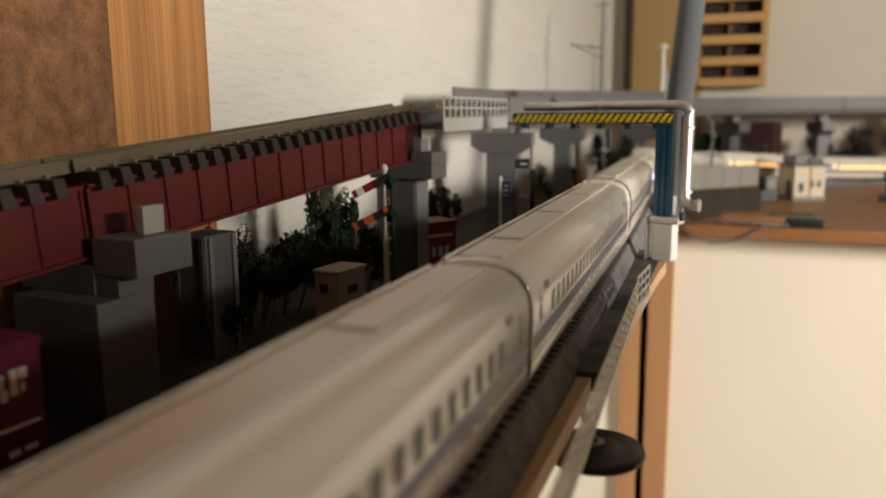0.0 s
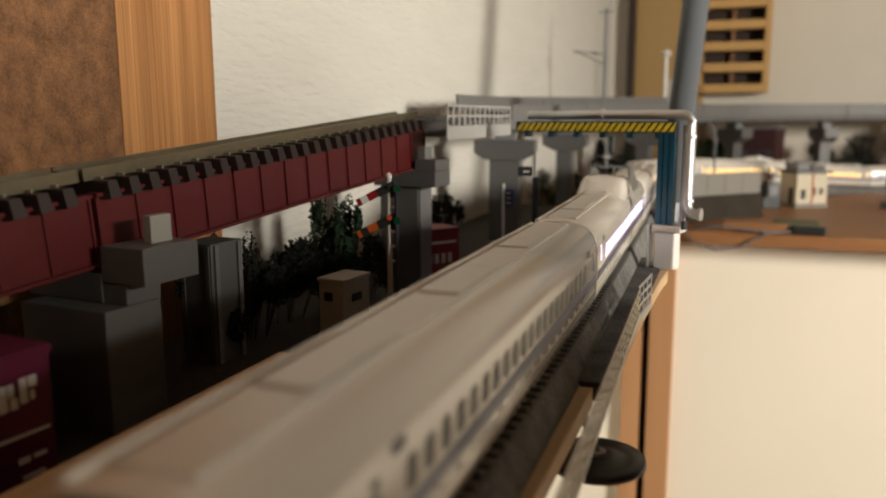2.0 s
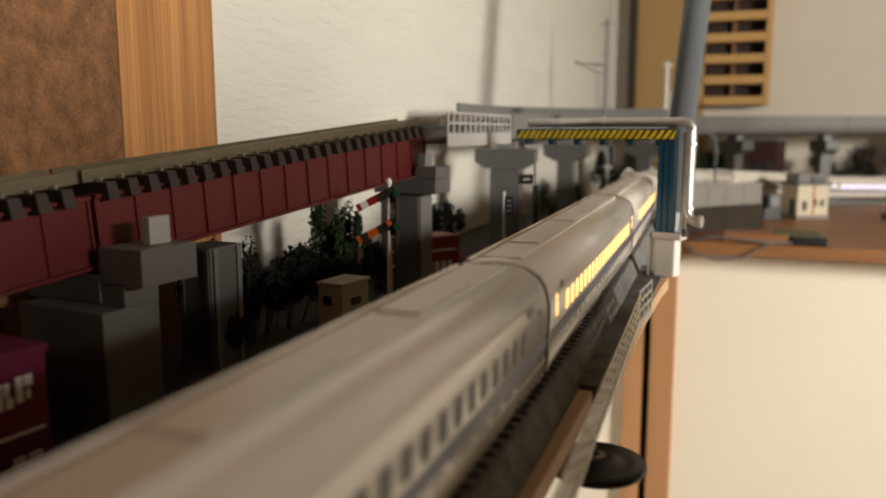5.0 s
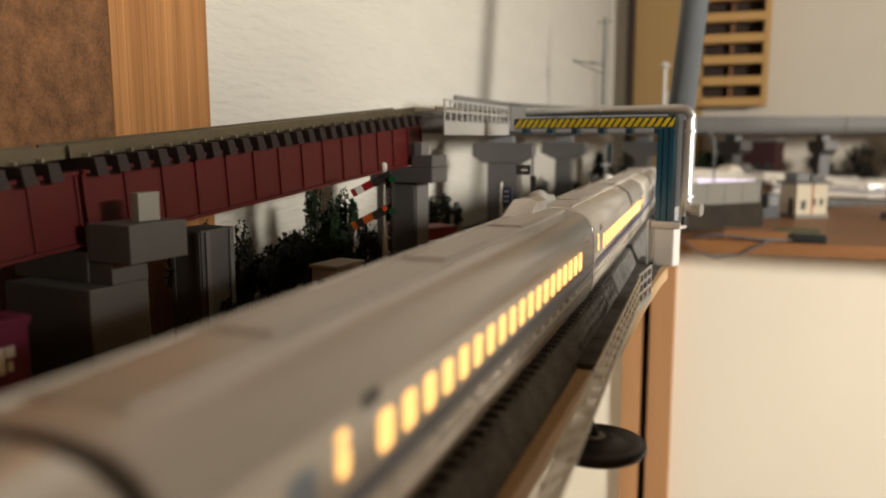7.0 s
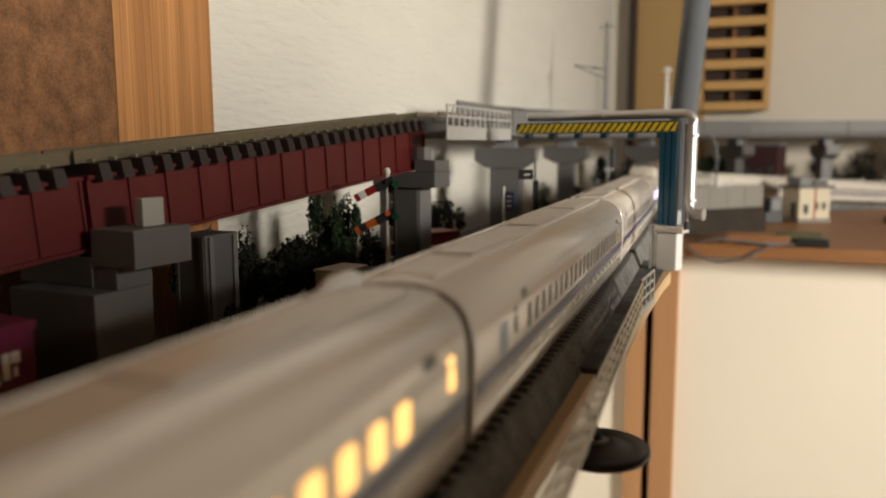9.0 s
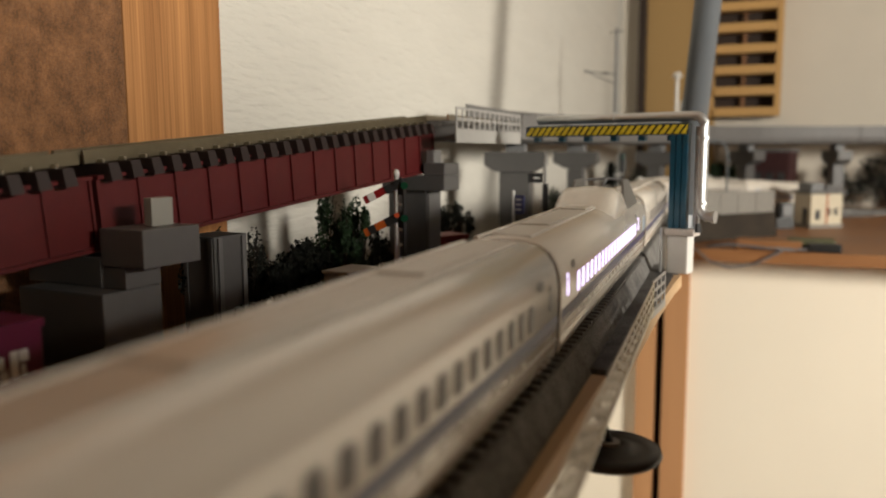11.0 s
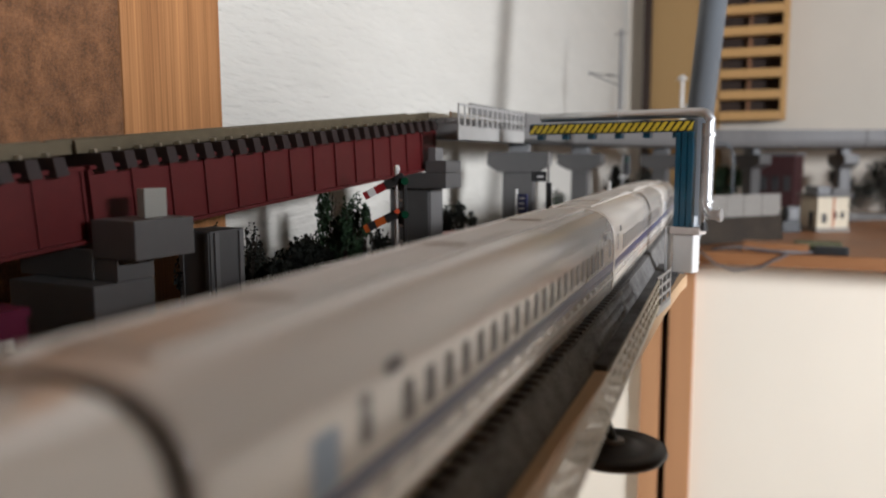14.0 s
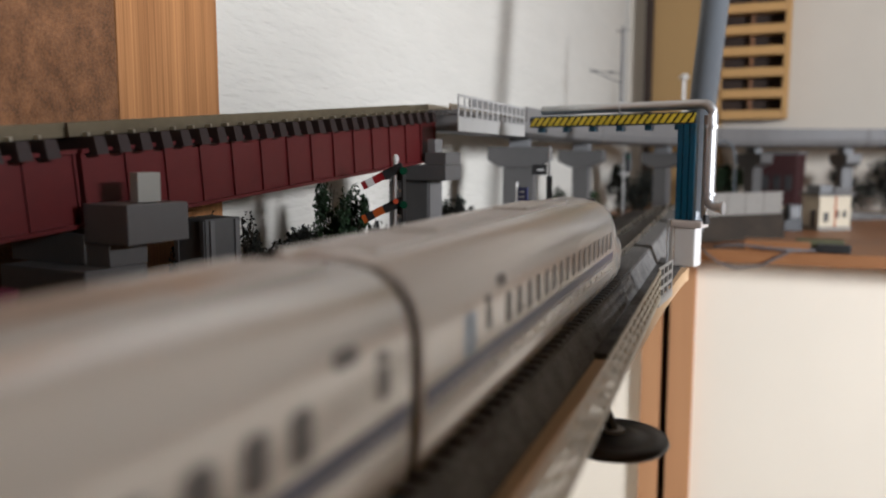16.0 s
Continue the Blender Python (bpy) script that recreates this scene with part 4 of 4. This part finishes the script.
# ---------------------------------------------------------------- train
HALF = [(0.0101, -0.0004), (0.0104, 0.0016), (0.0105, 0.0055), (0.0106, 0.0085), (0.0106, 0.0122), (0.0103, 0.0146), (0.0097, 0.0165), (0.0085, 0.0182), (0.0064, 0.0195), (0.0032, 0.0202)]
RING = HALF + [(0.0, 0.0204)] + [(-x, z) for x, z in reversed(HALF)]
LEN, PITCH = 0.1581, 0.160
shared = {}


def once(key, name, bm_maker, material, parent, loc=None, label="", smooth=False):
    """A part whose mesh is shared between alike cars."""
    k = (key, material.name)
    if k not in shared:
        o = part(name, bm_maker(), material, parent, label, smooth)
        shared[k] = o.data
    else:
        o = new(name, shared[k])
        o.parent = parent
        if label:
            o["label"] = label
    if loc:
        o.location = loc
    return o


def side_x(z):
    for (x0, z0), (x1, z1) in zip(HALF, HALF[1:]):
        if z0 <= z <= z1:
            return x0 + (x1 - x0) * (z - z0) / (z1 - z0)
    return HALF[-1][0]


def body_shell(tail):
    bm = bmesh.new()
    h = LEN / 2
    secs = []
    if not tail:
        for y in (-h, -h + 0.0006, h - 0.0006, h):
            k = 0.985 if abs(y) == h else 1.0
            secs.append([(x * k, y, -0.0004 + (z + 0.0004) * k) for x, z in RING])
    else:
        for y in (-h, -h + 0.0006, -0.02, 0.040):
            k = 0.985 if y == -h else 1.0
            secs.append([(x * k, y, -0.0004 + (z + 0.0004) * k) for x, z in RING])
        # the roof falls off to a long low nose
        for y, top, wid in ((0.0440, 0.985, 0.997), (0.0470, 0.95, 0.99), (0.0495, 0.88, 0.985), (0.0515, 0.76, 0.98), (0.0540, 0.66, 0.97), (0.0590, 0.59, 0.95), (0.0650, 0.53, 0.90), (0.0720, 0.47, 0.82), (0.0790, 0.41, 0.71), (0.0860, 0.34, 0.57), (0.0910, 0.26, 0.42), (0.0940, 0.16, 0.26)):
            secs.append([(x * wid, y, -0.0004 + (z + 0.0004) * top) for x, z in RING])
    return loft(bm, secs)


def band(z0, z1, y0, y1, off=0.00012):
    bm = bmesh.new()
    for sx in (-1, 1):
        a, b = side_x(z0) + off, side_x(z1) + off
        loft(bm, [[(sx * a, y0, z0), (sx * b, y0, z1), (sx * (b - 0.0004), y0, z1), (sx * (a - 0.0004), y0, z0)],
                  [(sx * a, y1, z0), (sx * b, y1, z1), (sx * (b - 0.0004), y1, z1), (sx * (a - 0.0004), y1, z0)]])
    return bm


def pane(w, z0, z1):
    """A rounded window insert on the right-hand side."""
    bm = bmesh.new()
    a, b = side_x(z0), side_x(z1)
    c = 0.0005
    out = []
    for y, z in ((-w / 2 + c, z0), (w / 2 - c, z0), (w / 2, z0 + c), (w / 2, z1 - c), (w / 2 - c, z1), (-w / 2 + c, z1), (-w / 2, z1 - c), (-w / 2, z0 + c)):
        x = a + (b - a) * (z - z0) / (z1 - z0)
        out.append((x, y, z))
    loft(bm, [[(x - 0.0004, y, z) for x, y, z in out], [(x + 0.0001, y, z) for x, y, z in out]])
    return bm


def pane_left(w, z0, z1):
    bm = pane(w, z0, z1)
    bmesh.ops.scale(bm, vec=(-1, 1, 1), verts=bm.verts)
    bmesh.ops.reverse_faces(bm, faces=bm.faces)
    return bm


def cover_half(sx):
    """One tall side shield of a pantograph, leaning inwards a little."""
    bm = bmesh.new()
    prof = [(0.0275, 0.0176), (0.0315, 0.0262), (0.0335, 0.0268), (0.0450, 0.0266), (0.0475, 0.0256), (0.0610, 0.0180)]
    lean = lambda z: (0.0092 - (z - 0.0176) * 0.16) * sx
    loft(bm, [[(lean(z) - 0.0008 * sx, y, z) for y, z in prof], [(lean(z), y, z) for y, z in prof]])
    return bm


def hump():
    """Full-width streamlined cover before a pantograph: a ramp, a flat crown, a dip to the open well."""
    bm = bmesh.new()
    secs = []
    for y, top in ((-0.0040, 0.0198), (0.0010, 0.0204), (0.0060, 0.0221), (0.0110, 0.0244), (0.0155, 0.0254), (0.0210, 0.0254), (0.0265, 0.0246), (0.0310, 0.0235), (0.0345, 0.0222)):
        rise = (top - 0.0200) / 0.0062
        half = [(0.0094, 0.0166), (0.0090, 0.0172 + 0.0030 * rise), (0.0082, 0.0182 + 0.0062 * rise), (0.0066, 0.0191 + 0.0068 * rise), (0.0040, top - 0.0003), (0.0015, top)]
        secs.append([(x, y, z) for x, z in half] + [(-x, y, z) for x, z in reversed(half)])
    return loft(bm, secs)


def well():
    """Dark floor of the pantograph's well with its frame bars."""
    bm = bmesh.new()
    box(bm, -0.0074, 0.0074, 0.0350, 0.0600, 0.0196, 0.0207)
    for y in (0.0380, 0.0470, 0.0560):
        box(bm, -0.0078, 0.0078, y, y + 0.0012, 0.0207, 0.0216)
    return bm


def joint_hump():
    """Cable joint cover that ramps up to a car's end."""
    bm = bmesh.new()
    secs = []
    for y, top in ((0.0540, 0.0198), (0.0600, 0.0208), (0.0645, 0.0226), (0.0680, 0.0236), (0.0770, 0.0236)):
        secs.append([(-0.0088, y, 0.0175), (-0.0084, y, 0.0180 + (top - 0.0198) * 0.9), (-0.0070, y, top - 0.0004), (-0.0030, y, top), (-0.0012, y, top - 0.0008), (-0.0006, y, 0.0195)])
    return loft(bm, secs)


def joint_sleeve():
    """Pale tapered sleeve at the start of the next car."""
    h = LEN / 2
    bm = bmesh.new()
    secs = []
    for y, r in ((-h + 0.0002, 0.0019), (-h + 0.0010, 0.0023), (-h + 0.0050, 0.0023), (-h + 0.0080, 0.0017), (-h + 0.0220, 0.0011)):
        secs.append([(-0.0046 + r * math.cos(a), y, 0.0199 + r + r * math.sin(a)) for a in (2 * math.pi * i / 12 for i in range(12))])
    return loft(bm, secs)


def joint_coupler():
    """Low pale cable coupler at a car's end."""
    h = LEN / 2
    bm = bmesh.new()
    secs = []
    for y, r in ((h - 0.0120, 0.0006), (h - 0.0080, 0.0009), (h - 0.0060, 0.0013), (h - 0.0015, 0.0013), (h - 0.0004, 0.0010)):
        secs.append([(-0.0046 + 1.3 * r * math.cos(a), y, 0.0194 + r + r * math.sin(a)) for a in (2 * math.pi * i / 12 for i in range(12))])
    return loft(bm, secs)


def car(index):
    lit = {3: M_WINW, 10: M_WINW, 5: M_WINY, 6: M_WINY, 7: M_WINY}.get(index, M_WIN)
    tail = index == 14
    green = index in (5, 6, 7)
    words = "ivory bullet train car, navy stripe, "
    if tail:
        words += "long tapered nose at its end"
    elif index in (3, 10):
        words += "white-lit windows, roof pantograph"
    elif green:
        words += "warm-lit windows"
    else:
        words += "dark windows"
    root = tagged(empty("train_car"), words, "train car", group="bullet train cars")
    body = once("tail" if tail else "shell", "body", lambda: body_shell(tail), M_BODY, root, smooth=True)
    h = LEN / 2
    end = 0.043 if tail else h - 0.001
    once(("stripe", tail), "stripe", lambda: band(0.0057, 0.0073, -h + 0.001, end), M_STRIPE, root)
    once(("pin", tail), "pinstripe", lambda: band(0.0050, 0.0053, -h + 0.001, end), M_STRIPE, root)
    once(("seam", tail), "skirt_seam", lambda: band(0.0030, 0.0033, -h + 0.001, end, 0.00006), M_SKIRT, root)
    # windows: a long vestibule at one end of every second car
    front = 0.0305 if index % 2 == 0 and index != 10 else 0.0175
    rear = 0.0325 if index == 10 else 0.0165
    pitch = 0.0060 if green else 0.0055
    y = -h + front
    wide = 0.0035 if green else (0.0028 if lit is M_WIN else 0.0030)
    while y < (0.042 if tail else h - rear):
        once(("pane", wide), "window", lambda: pane(wide, 0.0083, 0.0123), lit, root, (0, y, 0))
        once(("pane_left", wide), "window", lambda: pane_left(wide, 0.0083, 0.0123), lit, root, (0, y, 0))
        y += pitch
    ends = [-h + (0.0215 if front > 0.02 else 0.0063)]
    if not tail and index != 6:
        ends.append(h - (0.0262 if rear > 0.02 else 0.0063))
    for y in ends:
        once("door_pane", "door_window", lambda: pane(0.0023, 0.0092, 0.0134), lit, root, (0, y, 0))
        bm_door = lambda: band(0.0035, 0.0150, -0.0001, 0.0001, 0.00008)
        once("door_line", "door_line", bm_door, M_SKIRT, root, (0, y - 0.0028, 0))
        once("door_line", "door_line", bm_door, M_SKIRT, root, (0, y + 0.0028, 0))
        inward = 0.0062 if y < 0 else -0.0062
        once("dest", "destination_panel", lambda: pane(0.0040, 0.0136, 0.0150), M_WIN, root, (0, y + inward, 0))
    if front > 0.02:
        once("mark", "side_mark", lambda: pane(0.0042, 0.0075, 0.0125), M_MARK, root, (0, -h + 0.0145, 0), "pale blue side emblem")
    if rear > 0.02:
        once("mark", "side_mark", lambda: pane(0.0042, 0.0075, 0.0125), M_MARK, root, (0, h - 0.0080, 0), "pale blue side emblem")
    # vents along the skirt
    for i in range(18):
        y = -0.060 + i * 0.0068
        if tail and y > 0.035:
            break
        once("vent", "skirt_vent", lambda: pane(0.0020, 0.0036, 0.0044), M_WHITE, root, (0, y, 0))
    # roof: shallow centre strip, unit lids, cable ridge
    e2 = 0.020 if tail else h - 0.004
    once(("strip", tail), "roof_strip", lambda: cbox(-0.0040, 0.0040, -h + 0.004, e2, 0.01970, 0.02055, 0.0003), M_ROOFG, root)
    once(("cable", tail), "roof_cable", lambda: cyl(bmesh.new(), (-0.0058, -h + 0.001, 0.0199), (-0.0058, e2, 0.0199), 0.00055, None, 8), M_BODY, root)
    for y in (-0.045, 0.0, 0.045):
        if tail and y > 0.02:
            continue
        once("lid", "roof_lid", lambda: cbox(-0.0033, 0.0033, -0.011, 0.011, 0.02056, 0.02090, 0.0003), M_ROOFG, root, (0, y, 0))
    if index in (3, 10):
        once("hump", "pantograph_cover", hump, M_BODY, root, None, "ivory streamlined cover", True)
        once("well", "pantograph_well", well, M_GANG, root, None, "dark brown well")
        for sx in (-1, 1):
            once(("cover", sx), "pantograph_shield", lambda: cover_half(sx), M_SHIELD, root, None, "grey streamlined pantograph shield")
        once("panto", "pantograph", lambda: tube(tube(bmesh.new(), [(0, 0.052, 0.0212), (0, 0.040, 0.0236), (0, 0.050, 0.0262)], 0.0005, 6), [(-0.0064, 0.050, 0.0262), (0, 0.050, 0.0266), (0.0064, 0.050, 0.0262)], 0.0005, 6), M_MAST, root)
    if index == 6:
        once("joint", "cable_joint", joint_hump, M_BODY, root, None, "ivory cable joint cover on the roof")
    if index in (7, 11):
        once("coupler", "cable_coupler", joint_coupler, M_WHITE, root, None, "small white cable coupler on the roof", True)
    if index == 7:
        once("sleeve", "cable_sleeve", joint_sleeve, M_WHITE, root, None, "white tapered cable sleeve on the roof", True)
    if index == 13:
        once("peg", "aerial", lambda: cyl(bmesh.new(), (-0.0046, 0.020, 0.0190), (-0.0046, 0.020, 0.0238), 0.0009, 0.0007, 10), M_WHITE, root, None, "small white roof aerial")
    # dark gangway, end plates coloured as the shade between cars, and running gear
    def gap_plate(y0, y1):
        return loft(bmesh.new(), [[(x * 0.978, y, -0.0004 + (z + 0.0004) * 0.978) for x, z in RING] for y in (y0, y1)])
    once("end_front", "end_gap_shade", lambda: gap_plate(-h - 0.0004, -h + 0.0002), M_GANG, root, None, "dark brown plate coloured for the shade between cars")
    if not tail:
        once("end_rear", "end_gap_shade", lambda: gap_plate(h - 0.0002, h + 0.0004), M_GANG, root, None, "dark brown plate coloured for the shade between cars")
    if not tail:
        once("gangway", "gangway", lambda: cbox(-0.0078, 0.0078, h - 0.0003, h + 0.0009, 0.0030, 0.0148, 0.0004), M_GANG, root)
    once("gangway_front", "gangway", lambda: cbox(-0.0078, 0.0078, -h - 0.0008, -h + 0.0003, 0.0030, 0.0148, 0.0004), M_GANG, root)
    for y in (-0.055, 0.050):
        bg = once("bogie", "bogie", lambda: cbox(-0.0072, 0.0072, -0.0105, 0.0105, 0.0006, 0.0052, 0.0004), M_UNDER, root, (0, y, 0))
        for dy in (-0.0065, 0.0065):
            for sx in (-1, 1):
                once(("wheel", sx), "wheel", lambda: cyl(bmesh.new(), (sx * 0.0042, 0, 0.0030), (sx * 0.0054, 0, 0.0030), 0.0029, None, 16), M_RAIL, bg, (0, dy, 0))
    if tail:
        part("cab_window", loft(bmesh.new(), [[(-w, y, z - 0.0006), (w, y, z - 0.0006), (w, y, z), (-w, y, z)] for y, z, w in ((0.0475, 0.0197, 0.0052), (0.0500, 0.0178, 0.0056), (0.0520, 0.0156, 0.0056), (0.0560, 0.0136, 0.0050))]), M_GLASSD, root, "black cab windscreen")
    return root


cars = [(i, car(i)) for i in range(15)]


DRIFT = [(0, 0.0019), (1.4, 0.0044), (2.6, 0.0), (3.95, -0.0005), (6.4, 0.0032), (7.5, 0.0013), (8.8, -0.001), (11.4, 0.0008), (12.4, 0.0017), (13.5, 0.0), (14.65, 0.0027), (16, 0.0027)]


def run(t):
    """How far the train has rolled at t seconds: a slow gain of speed with small surges."""
    return 0.00288 + 0.12169 * t + 0.000818 * t ** 2 - 0.0000064 * t ** 3 + float(np.interp(t, *zip(*DRIFT)))


def car_pose(index, t):
    mid = 0.130 - PITCH / 2 + PITCH * index - run(t)
    ax, ay, _ = way(mid - 0.055)
    bx, by, _ = way(mid + 0.055)
    az, bz = rail_z(mid - 0.055), rail_z(mid + 0.055)
    return pose((ax + bx) / 2, (ay + by) / 2, (az + bz) / 2, 0, 0, math.degrees(math.atan2(by - ay, bx - ax)) - 90) @ pose(0, 0, 0, math.degrees(math.atan2(bz - az, 0.11)))


def motions():
    for index, c in cars:
        walk(c, [(k / 4, car_pose(index, k / 4)) for k in range(65)])


motions()
